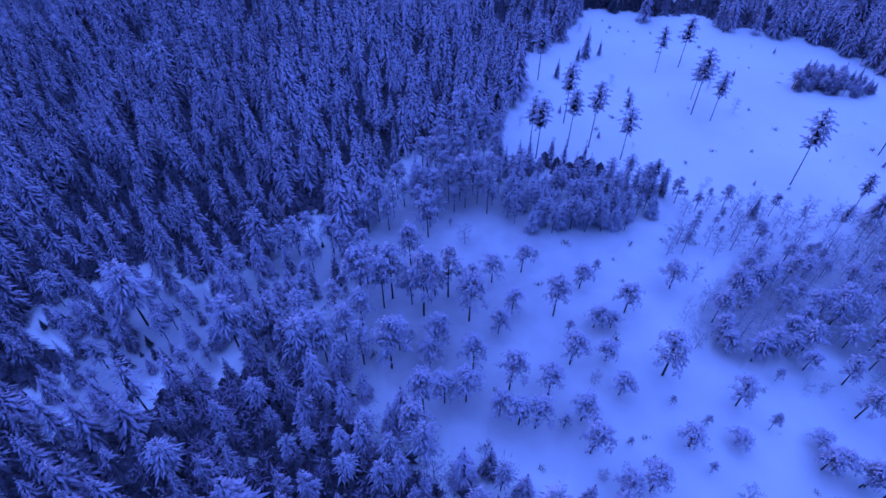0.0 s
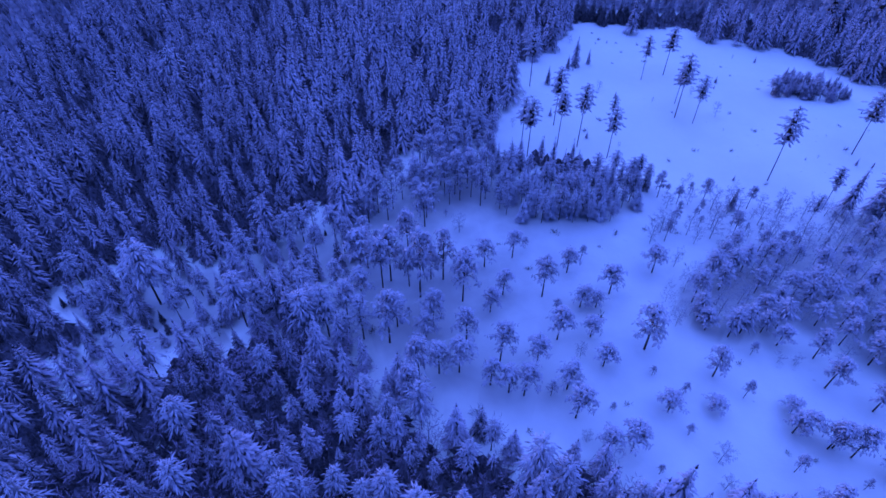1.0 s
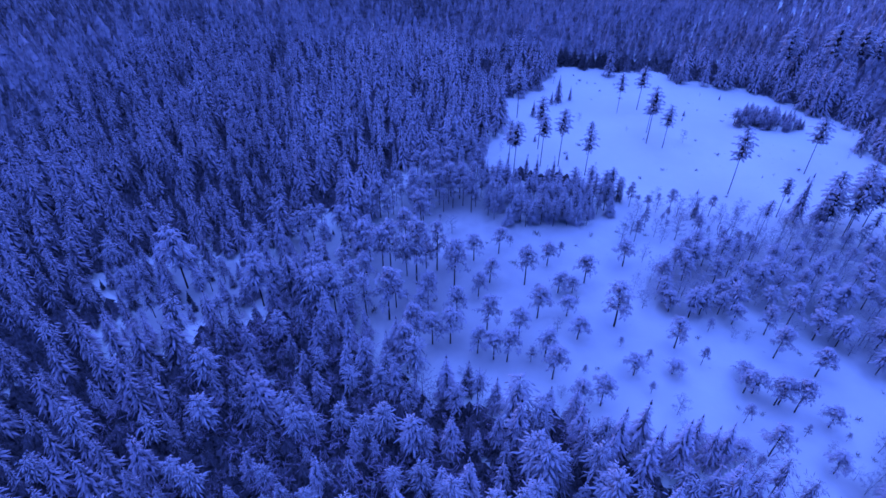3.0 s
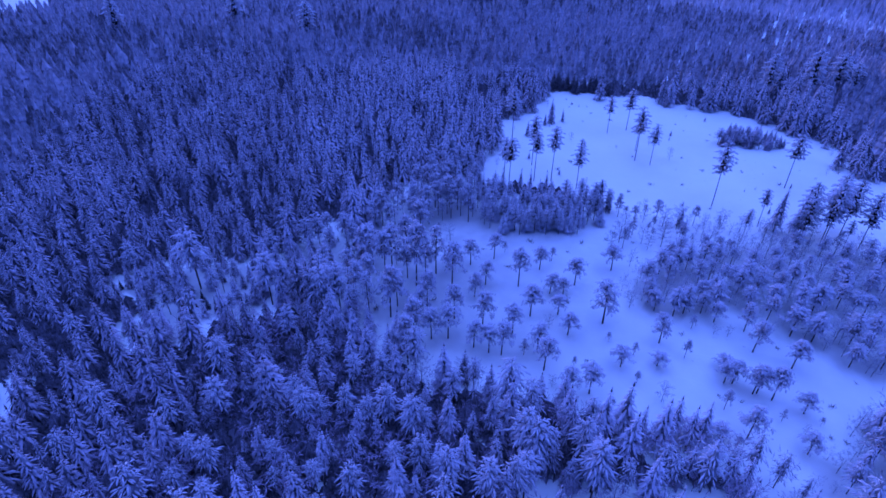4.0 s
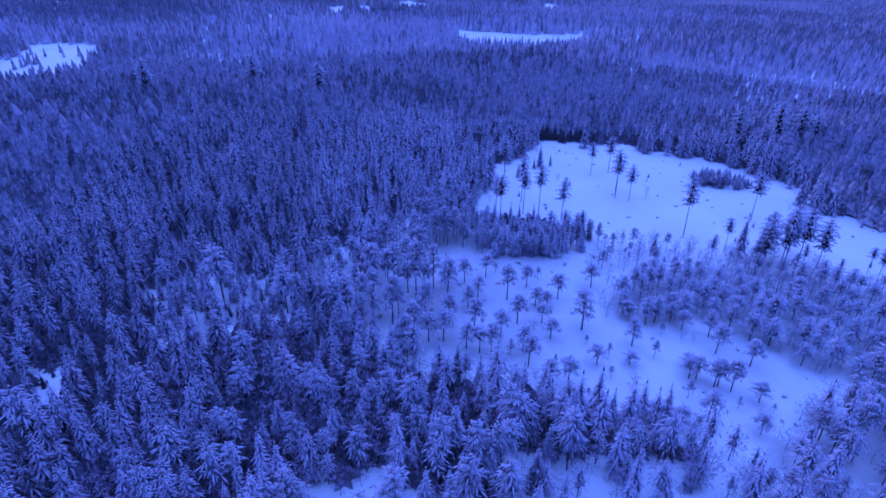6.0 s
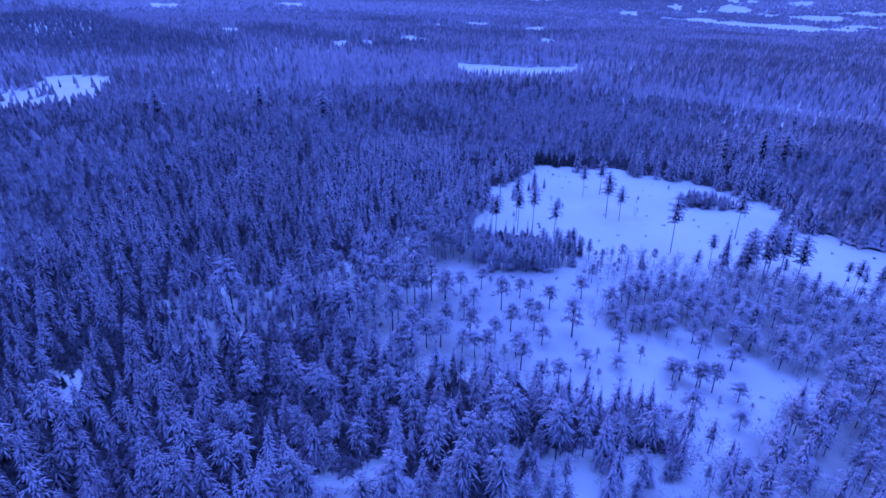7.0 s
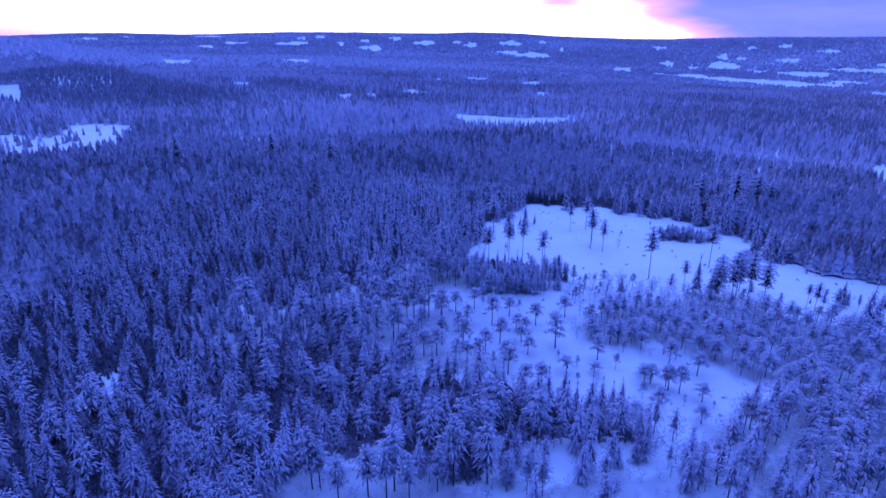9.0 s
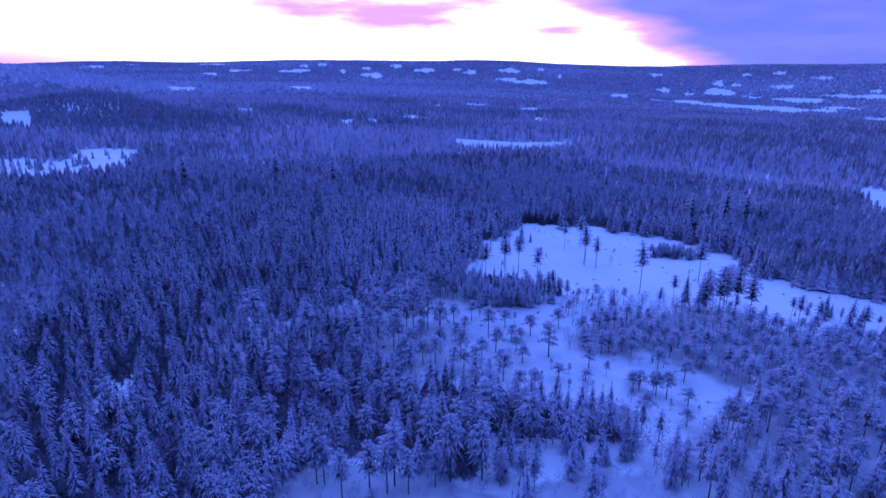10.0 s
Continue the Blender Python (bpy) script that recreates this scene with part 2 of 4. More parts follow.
# far fields: x, y, half width across the line from the middle of the place, half depth along it
FIELDS = [(-85, 838, 30, 103), (128, 908, 15, 91), (-138, 754, 10, 64), (-171, 729, 14, 63), (503, 752, 22, 71), (5, 1240, 44, 115), (141, 1170, 28, 104),
    (296, 1406, 21, 154), (-78, 1173, 32, 104), (-377, 865, 18, 90), (-829, 1557, 55, 120), (-860, 2060, 100, 120), (-560, 1800, 48, 120), (1470, 2066, 42, 94)]
RIDGE_FIELDS = [(-1390, 2970, 48, 130), (-1350, 3284, 88, 96), (-1032, 3312, 94, 116), (-767, 3370, 20, 110), (-561, 3223, 71, 112),
    (-510, 3854, 42, 166), (-297, 3595, 66, 127), (-94, 3612, 32, 75), (-15, 3496, 38, 103), (236, 3615, 63, 97), (336, 3182, 87, 104), (-990, 3767, 38, 126),
    (-1070, 3637, 34, 84), (-2022, 3338, 38, 110), (-2152, 3163, 57, 108), (-1719, 3738, 101, 131), (-661, 3607, 36, 113), (443, 3744, 28, 92), (520, 3446,
    17, 73), (200, 3239, 56, 71)]
VALLEY_FIELDS = [(689, 2693, 63, 142), (934, 2545, 165, 130), (1134, 2436, 185, 120), (1333, 2365, 160, 105), (1234, 2888, 85, 132), (1482, 2611, 104, 93),
    (1567, 3357, 24, 91), (1739, 3344, 33, 91), (1576, 2956, 53, 65), (1688, 2659, 73, 66), (1796, 2598, 62, 72), (1529, 2390, 73, 62), (1107, 3521, 40, 98),
    (990, 2974, 31, 108), (1075, 2845, 30, 58), (1324, 3134, 30, 122), (1326, 2723, 37, 63), (1396, 3065, 33, 58), (1872, 2713, 32, 57), (1845, 3106, 53, 67)]


def inside(poly, x, y):
    hit = np.zeros(np.shape(x), bool)
    for (x0, y0), (x1, y1) in zip(poly, poly[1:] + poly[:1]):
        if y0 != y1:
            hit ^= ((y0 > y) != (y1 > y)) & (x < (x1 - x0) * (y - y0) / (y1 - y0) + x0)
    return hit


# ---- the ground: one sheet of snow out to the ridge ----
def build_ground():
    front = np.radians(np.linspace(-60, 60, 250))
    back = np.radians(np.linspace(60, 300, 90))[1:-1]
    ang = np.concatenate([front, back])
    rad = np.concatenate([np.linspace(0.002, 240, 80), 240 * (4950 / 240) ** (np.arange(1, 141) / 140)])
    a, r = np.meshgrid(ang, rad)
    x, y = r * np.sin(a), r * np.cos(a)
    n, k = len(ang), len(rad)
    verts = np.stack([x, y, height(x, y)], -1).reshape(-1, 3)
    i, j = np.meshgrid(np.arange(k - 1), np.arange(n), indexing="ij")
    p, q = i * n + j, i * n + (j + 1) % n
    tris = np.concatenate([np.stack([p, q, p + n], -1).reshape(-1, 3), np.stack([q, q + n, p + n], -1).reshape(-1, 3)])
    me = mesh_of("ground", verts, tris[:, ::-1], [SNOW], smooth=True)
    gx, gy = verts[:, 0], verts[:, 1]
    # painted shade: fades eastwards on the bog, full in glades, strong in eastern woods
    soft = sum(inside(BOG, gx + ox, gy + oy).astype(float) for ox, oy in ((0, 0), (5, 0), (-5, 0), (0, 5), (0, -5))) / 5
    west = 1 - 0.65 * step(gx - 0.3 * gy, -30, 30)
    wood_dim = sum(inside(p, gx, gy).astype(float) for p in (GLADE, SOUTH, SOUTH_MID, TRACK)) + 0.8 * sum(inside(p, gx, gy).astype(float) for p in (BIRCH_WOOD, SOUTH_EAST))
    me.attributes.new("dimming", "FLOAT", "POINT").data.foreach_set("value", np.clip(soft * west + wood_dim, 0, 1).astype(np.float32))
    ob = new("ground", me)
    tagged(ob, "rolling ground under smooth deep snow", "snow ground", kind="structure")


build_ground()


def is_open(x, y):
    wx = x + 2.2 * np.sin(y / 5.1) + 1.5 * np.sin(y / 2.3 + 1)
    wy = y + 2.2 * np.sin(x / 4.7) + 1.5 * np.sin(x / 2.1 + 2)
    hit = np.zeros(x.shape, bool)
    for poly in OPENINGS:
        hit |= inside(poly, wx, wy)
    for cx, cy, w, r in FIELDS + RIDGE_FIELDS + VALLEY_FIELDS:
        d = math.hypot(cx, cy)
        ux, uy = cx / d, cy / d
        deep = 0.85 * r + (35 if d > 2200 and cx < 600 else 0)
        px, py = x - cx, y - cy
        across, along = (px * uy - py * ux) / w, (px * ux + py * uy + deep - 0.85 * r) / deep
        rough = 0.3 * np.sin(3 * np.arctan2(along, across) + cx) + 0.3 * np.sin(7 * across + cy) + 0.12 * np.sin(5 * along + 2 * cx)
        hit |= across ** 2 + along ** 2 < 1 + rough
    return hit


def scatter(x0, x1, y0, y1, gap, rng):
    """Spots on a shaken grid."""
    nx, ny = int((x1 - x0) / gap), int((y1 - y0) / gap)
    i, j = np.meshgrid(np.arange(nx), np.arange(ny))
    x = x0 + (i + 0.5 * (j % 2) + rng.uniform(-0.42, 0.42, i.shape)) * gap
    y = y0 + (j + rng.uniform(-0.42, 0.42, i.shape)) * gap
    return x.ravel(), y.ravel()


# ---- trees: shapes as arrays of vertices, triangles and slots ----
class Shape:
    def __init__(self):
        self.v, self.f, self.n = [], [], 0

    def add(self, verts, tris):
        self.v.append(np.asarray(verts, float))
        self.f.append(np.asarray(tris, int) + self.n)
        self.n += len(verts)

    def arrays(self):
        return np.concatenate(self.v), np.concatenate(self.f)


def tube(shape, points, radii, sides=6):
    """A tapered round limb along points."""
    pts = [Vector(p) for p in points]
    rings = []
    for k, p in enumerate(pts):
        way = (pts[min(k + 1, len(pts) - 1)] - pts[max(k - 1, 0)]).normalized()
        u = way.orthogonal().normalized()
        w = way.cross(u)
        rings.append([p + radii[k] * (math.cos(s * math.tau / sides) * u + math.sin(s * math.tau / sides) * w) for s in range(sides)])
    verts = [tuple(q) for ring in rings for q in ring] + [tuple(pts[-1])]
    tris = []
    for k in range(len(pts) - 1):
        for s in range(sides):
            a, b = k * sides + s, k * sides + (s + 1) % sides
            tris += [(a, b, a + sides), (b, b + sides, a + sides)]
    last = (len(pts) - 1) * sides
    tris += [(last + s, last + (s + 1) % sides, len(verts) - 1) for s in range(sides)]
    shape.add(verts, tris)


def frond(shape, root, az, length, droop, width, thick, rise=0.1):
    """A branch with its load of snow: a ridged, drooping blade."""
    c, s = math.cos(az), math.sin(az)

    def at(out, side, up):
        return (root[0] + out * c - side * s, root[1] + out * s + side * c, root[2] + up)

    mid = 0.58 * length
    zm = rise * length - 0.35 * droop
    shape.add([at(0, 0, 0), at(mid, width, zm - 0.25 * thick), at(mid, 0, zm + thick), at(mid, -width, zm - 0.25 * thick), at(length, 0, -droop)],
              [(0, 2, 1), (0, 3, 2), (4, 1, 2), (4, 2, 3)])


def finger(shape, root, az, length, droop, width, thick):
    """A drooping twig under a narrow ridge of snow."""
    c, s = math.cos(az), math.sin(az)
    out, low = 0.62 * length, -0.5 * droop - thick
    x, y, z = root
    shape.add([root, (x + out * c - width * s, y + out * s + width * c, z + low), (x + out * c + width * s, y + out * s - width * c, z + low),
               (x + length * c, y + length * s, z - droop)], [(0, 3, 1), (0, 2, 3)])


def bough(shape, root, az, length, droop, width, thick):
    """A heavy bough: a rounded pad of snow that runs out along the branch and hangs at its tip."""
    c, s = math.cos(az), math.sin(az)
    x, y, z = root

    def at(out, side, up):
        return (x + out * c - side * s, y + out * s + side * c, z + up)

    a, b, za, zb = 0.45 * length, 0.78 * length, -0.22 * droop, -0.6 * droop
    shape.add([root, at(a, width, za - thick), at(a, 0, za + 0.6 * thick), at(a, -width, za - thick),
               at(b, 0.7 * width, zb - thick), at(b, 0, zb + 0.5 * thick), at(b, -0.7 * width, zb - thick), at(length, 0, -droop)],
              [(0, 2, 1), (0, 3, 2), (1, 2, 5), (1, 5, 4), (2, 3, 6), (2, 6, 5), (7, 4, 5), (7, 5, 6)])


def spruce_shape(rng, tall, wide, levels, boughs, twigs, dome=0.9, peak=0.085):
    """The boughs of a spruce in whorls, its trunk, and a core of needles toned as shade."""
    crown, trunk, core = Shape(), Shape(), Shape()
    lean = rng.uniform(-0.02, 0.02, 2) * tall
    tube(trunk, [(0, 0, -0.4), (lean[0] * 0.3, lean[1] * 0.3, tall * 0.4), (lean[0], lean[1], tall * 0.94)], [0.014 * tall, 0.010 * tall, 0.02], 6 if twigs > 2 else 3)
    start = rng.uniform(0.10, 0.2)
    for k in range(levels):
        f = k / (levels - 1)
        z = tall * (start + (0.95 - start) * f ** 0.92)
        r = wide * ((1 - f) ** dome * rng.uniform(0.82, 1.1) + peak)
        turn = rng.uniform(0, math.tau)
        count = max(4, round(boughs * (0.5 + 0.5 * (1 - f))))
        for b in range(count):
            az = turn + (b + rng.uniform(-0.3, 0.3)) * math.tau / count
            ln = r * rng.uniform(0.72, 1.15)
            root = (lean[0] * f, lean[1] * f, z + rng.uniform(-0.18, 0.18) * tall / levels)
            droop = ln * rng.uniform(0.45, 0.85) * (1 - 0.3 * f)
            wide_at, thick = 0.066 * ln + 0.045, 0.06 * ln + 0.04
            if twigs > 2:
                bough(crown, root, az, ln, droop, wide_at * rng.uniform(0.8, 1.2), thick)
            else:
                frond(crown, root, az, ln, droop, 1.25 * wide_at * rng.uniform(0.8, 1.2), thick, 0.06)
            for w in range(twigs):
                side = -1 if w % 2 else 1
                out = ln * rng.uniform(0.25, 0.6)
                tip = (root[0] + out * math.cos(az), root[1] + out * math.sin(az), root[2] - 0.35 * out * droop / ln)
                finger(crown, tip, az + side * rng.uniform(0.45, 0.9), ln * rng.uniform(0.35, 0.55), droop * rng.uniform(0.5, 1.0), 0.055 * ln + 0.03, 0.05 * ln + 0.02)
    tube(crown, [(lean[0] * 0.9, lean[1] * 0.9, tall * 0.9), (lean[0], lean[1], tall * 0.98)], [0.15, 0.06], 4)
    # needle core whose dark colour paints the shade behind the boughs
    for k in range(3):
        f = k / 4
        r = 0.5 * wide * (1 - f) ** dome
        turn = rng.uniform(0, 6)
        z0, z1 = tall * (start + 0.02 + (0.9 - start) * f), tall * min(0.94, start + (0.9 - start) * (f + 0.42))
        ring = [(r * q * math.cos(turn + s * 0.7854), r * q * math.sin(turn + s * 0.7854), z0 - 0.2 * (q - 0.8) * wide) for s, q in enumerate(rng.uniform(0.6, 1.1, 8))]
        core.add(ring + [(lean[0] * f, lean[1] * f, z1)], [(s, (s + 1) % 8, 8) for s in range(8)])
    return crown.arrays(), trunk.arrays(), core.arrays()


def laden_pine_shape(rng, tall, wide, bare, count, lobes, hang=1.0, puff=1.0):
    """A pine under heavy snow: a rounded crown of drooping boughs that end in fingers of snow."""
    crown, trunk, limbs = Shape(), Shape(), Shape()
    bend = rng.uniform(-0.03, 0.03, 2) * tall
    bole = lambda f: (bend[0] * f * f, bend[1] * f * f, tall * f)
    tube(trunk, [(0, 0, -0.4), bole(0.3), bole(0.6), bole(0.95)], [0.0115 * tall / puff, 0.0095 * tall / puff, 0.006 * tall / puff, 0.02], 6 if lobes > 3 else 3)
    for k in range(count):
        g = (k + rng.uniform(0, 0.9)) / count
        x0, y0, z0 = bole(bare + (0.97 - bare) * g)
        reach = wide * (1 - g ** 2.4) ** 0.6 * min(1.0, 0.7 + g) * rng.uniform(0.75, 1.12) + 0.25
        az = k * 2.4 + rng.uniform(-0.4, 0.4)
        lift, droop = reach * (0.15 + 0.3 * g), hang * reach * rng.uniform(0.3, 0.7)
        c, s = math.cos(az), math.sin(az)
        out = 0.35 * reach
        tube(limbs, [(x0, y0, z0), (x0 + out * c, y0 + out * s, z0 + lift)], [0.06, 0.03], 3)
        for b in range(lobes):
            q = 0.15 + 0.5 * (b // 2) / max(1, (lobes - 1) // 2) + rng.uniform(-0.06, 0.06)
            side = 0 if b == lobes - 1 else (1 if b % 2 else -1)
            ln = reach * (0.62 if side == 0 else rng.uniform(0.36, 0.52))
            root = (x0 + q * reach * c, y0 + q * reach * s, z0 + lift * min(1, 2.2 * q) - 0.25 * droop * q)
            width, thick = puff * (0.066 * ln + 0.055), 0.08 * ln + 0.04
            turn = az + side * rng.uniform(0.55, 1.0) + (0 if side else rng.uniform(-0.2, 0.2))
            if side == 0 and lobes > 4:
                bough(crown, root, turn, ln, hang * ln * rng.uniform(0.4, 0.95), width, thick)
            else:
                frond(crown, root, turn, ln, hang * ln * rng.uniform(0.35, 0.95), 1.15 * width, thick, 0.05 + 0.25 * (1 - hang))
    # inner cones that fill the crown, toned as shade in the wood pines
    for k in range(2):
        r, z0, z1 = wide * (0.5 - 0.18 * k), tall * (bare + 0.08 + 0.3 * k * (1 - bare)), tall * (bare + (1 - bare) * (0.6 + 0.3 * k))
        ring = [(r * q * math.cos(a * 0.7854), r * q * math.sin(a * 0.7854), z0 + rng.uniform(-0.04, 0.04) * tall) for a, q in enumerate(rng.uniform(0.6, 1.15, 8))]
        limbs.add(ring + [bole(z1 / tall)], [(a, (a + 1) % 8, 8) for a in range(8)])
    return crown.arrays(), trunk.arrays(), limbs.arrays()


def bog_pine_shape(rng, tall, wide, bare):
    """A stunted pine: a bare bole under a dome of limbs that arch over and hang, furred with snow."""
    crown, trunk, limbs = Shape(), Shape(), Shape()
    bend = rng.uniform(-0.05, 0.05, 2) * tall
    bole = lambda f: (bend[0] * f * f, bend[1] * f * f, tall * f)
    tube(trunk, [(0, 0, -0.4), bole(0.3), bole(0.6), bole(0.93)], [0.010 * tall + 0.03, 0.008 * tall + 0.02, 0.007 * tall, 0.02], 7)
    count = 17
    for k in range(count):
        g = (k + rng.uniform(0, 0.9)) / count
        f = bare + (0.97 - bare) * g
        reach = wide * (1.05 - 0.75 * g ** 1.6) * rng.uniform(0.7, 1.12)
        az = k * 2.4 + rng.uniform(-0.4, 0.4)
        x0, y0, z0 = bole(f)
        lift, hang = reach * rng.uniform(0.25, 0.45), reach * rng.uniform(0.2, 0.55)
        arch = [(x0 + reach * q * math.cos(az), y0 + reach * q * math.sin(az), z0 + lift * 4 * q * (1 - q) * 0.7 + (lift - hang) * q * q) for q in (0, 0.4, 0.75, 1.0)]
        tube(limbs, arch, [0.06, 0.045, 0.03, 0.012], 3)
        for w in range(8):
            q = rng.uniform(0.15, 1.05)
            px = x0 + reach * q * math.cos(az) + rng.normal(0, 0.13 * wide)
            py = y0 + reach * q * math.sin(az) + rng.normal(0, 0.13 * wide)
            pz = z0 + lift * 2.8 * q * (1 - q) + (lift - hang) * q * q + rng.normal(0, 0.05 * wide)
            turn = rng.uniform(0, math.tau)
            for b in range(3):
                ln = wide * rng.uniform(0.16, 0.34)
                frond(crown, (px, py, pz), turn + b * math.tau / 3 + rng.uniform(-0.5, 0.5), ln, ln * rng.uniform(0.4, 1.5), ln * rng.uniform(0.18, 0.30), ln * rng.uniform(0.10, 0.20), 0.12)
    return crown.arrays(), trunk.arrays(), limbs.arrays()


def birch_shape(rng, tall, wide, twigs):
    """A leafless birch, its fine twigs furred with frost."""
    crown, trunk, limbs = Shape(), Shape(), Shape()
    bend = rng.uniform(-0.08, 0.08, 2) * tall
    bole = lambda f: (bend[0] * f * f, bend[1] * f * f, tall * f)
    tube(trunk, [(0, 0, -0.3), bole(0.35), bole(0.7), bole(0.97)], [0.010 * tall + 0.02, 0.008 * tall + 0.01, 0.005 * tall, 0.015], 6)
    count = 14
    for k in range(count):
        f = 0.2 + 0.72 * k / count
        g = (f - 0.2) / 0.8
        reach = wide * (0.4 + 0.7 * math.sin(math.pi * (0.2 + 0.75 * g))) * rng.uniform(0.7, 1.1)
        az = k * 2.4 + rng.uniform(-0.6, 0.6)
        x0, y0, z0 = bole(f)
        rise = reach * rng.uniform(0.6, 1.1)
        end = (x0 + reach * math.cos(az), y0 + reach * math.sin(az), z0 + rise)
        tube(limbs, [(x0, y0, z0), tuple(0.5 * (a + b) + (0.05 * reach if i == 2 else 0) for i, (a, b) in enumerate(zip((x0, y0, z0), end))), end], [0.035, 0.025, 0.01], 3)
        for w in range(twigs):
            q = rng.uniform(0.25, 1.0)
            p = (x0 + (end[0] - x0) * q, y0 + (end[1] - y0) * q, z0 + rise * q)
            ln = wide * rng.uniform(0.25, 0.6)
            if twigs > 9:
                frond(crown, p, az + rng.normal(0, 1.1), ln, ln * rng.uniform(-0.7, 0.6), ln * rng.uniform(0.035, 0.07), ln * rng.uniform(0.03, 0.05), rng.uniform(0.0, 0.3))
            else:
                finger(crown, p, az + rng.normal(0, 1.2), 0.8 * ln, ln * rng.uniform(-0.8, 0.4), 0.03 * ln + 0.03, 0.02 * ln)
    return crown.arrays(), trunk.arrays(), limbs.arrays()


def shrub_shape(rng):
    """A knee-high bush of bare stems poking out of the snow."""
    shape = Shape()
    for k in range(22):
        az, out = rng.uniform(0, math.tau), rng.uniform(0.2, 0.9)
        root = (rng.normal(0, 0.25), rng.normal(0, 0.25), -0.2)
        frond(shape, root, az, out, -rng.uniform(0.5, 1.1), 0.05, 0.04, 0.5)
    return shape.arrays()


def cone_shape(rng, tall, wide, tiers, sides, ragged):
    """A far conifer: stacked ragged skirts."""
    shape = Shape()
    for k in range(tiers):
        f0, f1 = 0.06 + 0.84 * k / tiers, min(1.0, 0.06 + 0.94 * (k + 1.55) / tiers)
        r = wide * (1 - 0.84 * k / tiers) ** 0.85
        turn = rng.uniform(0, 6)
        ring = []
        for s in range(sides):
            rr = r * (1 + ragged * (rng.uniform(-1, 1) if sides < 7 else (1 if s % 2 else -1) * rng.uniform(0.5, 1.2)))
            a = turn + s * math.tau / sides
            ring.append((rr * math.cos(a), rr * math.sin(a), tall * f0 + rng.uniform(-0.03, 0.03) * tall))
        shape.add(ring + [(0, 0, tall * f1)], [(s, (s + 1) % sides, sides) for s in range(sides)])
    return shape.arrays()


def forest(name, shapes, mats, spots, rng, label, category, base=12.0, tone=None, wide=1.0, smooth=True):
    """Many trees in one mesh. shapes: lists of (verts, tris, slot) pieces; spots: x, y, height; tone: each tree's own slot."""
    x, y, tall = spots
    z = height(x, y)
    pick = rng.integers(0, len(shapes), len(x))
    turn, fat = rng.uniform(0, math.tau, len(x)), rng.uniform(0.85, 1.2, len(x))
    verts, tris, slots, n = [], [], [], 0
    for k, pieces in enumerate(shapes):
        sel = pick == k
        if not sel.any():
            continue
        c, s = np.cos(turn[sel])[:, None], np.sin(turn[sel])[:, None]
        h = (tall[sel] / base)[:, None]
        w = wide * h * fat[sel][:, None]
        for v, f, slot in pieces:
            vx = x[sel][:, None] + w * (v[:, 0] * c - v[:, 1] * s)
            vy = y[sel][:, None] + w * (v[:, 0] * s + v[:, 1] * c)
            vz = z[sel][:, None] - 0.15 + h * v[:, 2]
            verts.append(np.stack([vx, vy, vz], -1).reshape(-1, 3))
            m = len(vx)
            tris.append((f[None] + (n + len(v) * np.arange(m))[:, None, None]).reshape(-1, 3))
            slots.append(np.full(len(f) * m, slot) if tone is None else np.repeat(tone[sel], len(f)))
            n += m * len(v)
    me = mesh_of(name, np.concatenate(verts), np.concatenate(tris), mats, np.concatenate(slots), smooth=smooth)
    return tagged(new(name, me), label, category, kind="stuff")


def tree_thing(name, pieces, label, category, group):
    """A tree to copy: an empty at its foot with its parts. pieces: part name and its layers of (arrays, material)."""
    ob = tagged(new(name), label, category, group)
    for part_name, layers in pieces:
        verts = np.concatenate([v for (v, f), mat in layers])
        starts = np.cumsum([0] + [len(v) for (v, f), mat in layers])
        tris = np.concatenate([f + n for ((v, f), mat), n in zip(layers, starts)])
        slots = np.concatenate([np.full(len(f), k) for k, ((v, f), mat) in enumerate(layers)])
        p = new(part_name, mesh_of(part_name, verts, tris, [mat for shape, mat in layers], slots, smooth=True))
        p.parent = ob
    return ob


def plant(models, x, y, tall, rng, base=12.0, fat=None, label="", group=""):
    """Stand a copy of one of the models at x, y; the first use of a model is the model itself."""
    ob = models[int(rng.integers(0, len(models)))]
    h = tall / base
    w = h * (fat if fat else rng.uniform(0.9, 1.15))
    m = Matrix.LocRotScale((x, y, float(height(x, y)) - 0.1), Euler((0, 0, rng.uniform(0, math.tau))), None)
    if ob.location.length == 0:
        made = ob
        ob.matrix_basis = m
    else:
        made = copy_thing(ob, m)
    made.scale = (w, w, h)
    return tagged(made, label, group=group)


# ---- the single trees ----
rng = np.random.default_rng(7)
SPRUCES = []
for k in range(6):
    SPRUCES.append(spruce_shape(rng, 12.0, rng.uniform(2.0, 2.6), 16, 9, 3, 0.95 if k % 2 else 0.8))
spruce_models = [tree_thing("spruce_tree", [("trunk", [(t, BARK)]), ("crown", [(c, SPRUCE), (d, HEART_SHADE)])], "snow-laden spruce with drooping white boughs in the wood", "spruce", "spruces of the near wood") for c, t, d in SPRUCES]
darker_models = [tree_thing("spruce_tree", [("trunk", [(t, BARK)]), ("crown", [(c, DARKER_SPRUCE), (d, HEART_SHADE)])], "darker snow-dusted spruce in the wood", "spruce", "spruces of the near wood") for c, t, d in SPRUCES[::2]]
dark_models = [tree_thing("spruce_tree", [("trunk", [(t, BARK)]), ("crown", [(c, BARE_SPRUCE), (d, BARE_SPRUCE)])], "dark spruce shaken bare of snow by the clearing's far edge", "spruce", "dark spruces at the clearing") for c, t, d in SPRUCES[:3]]
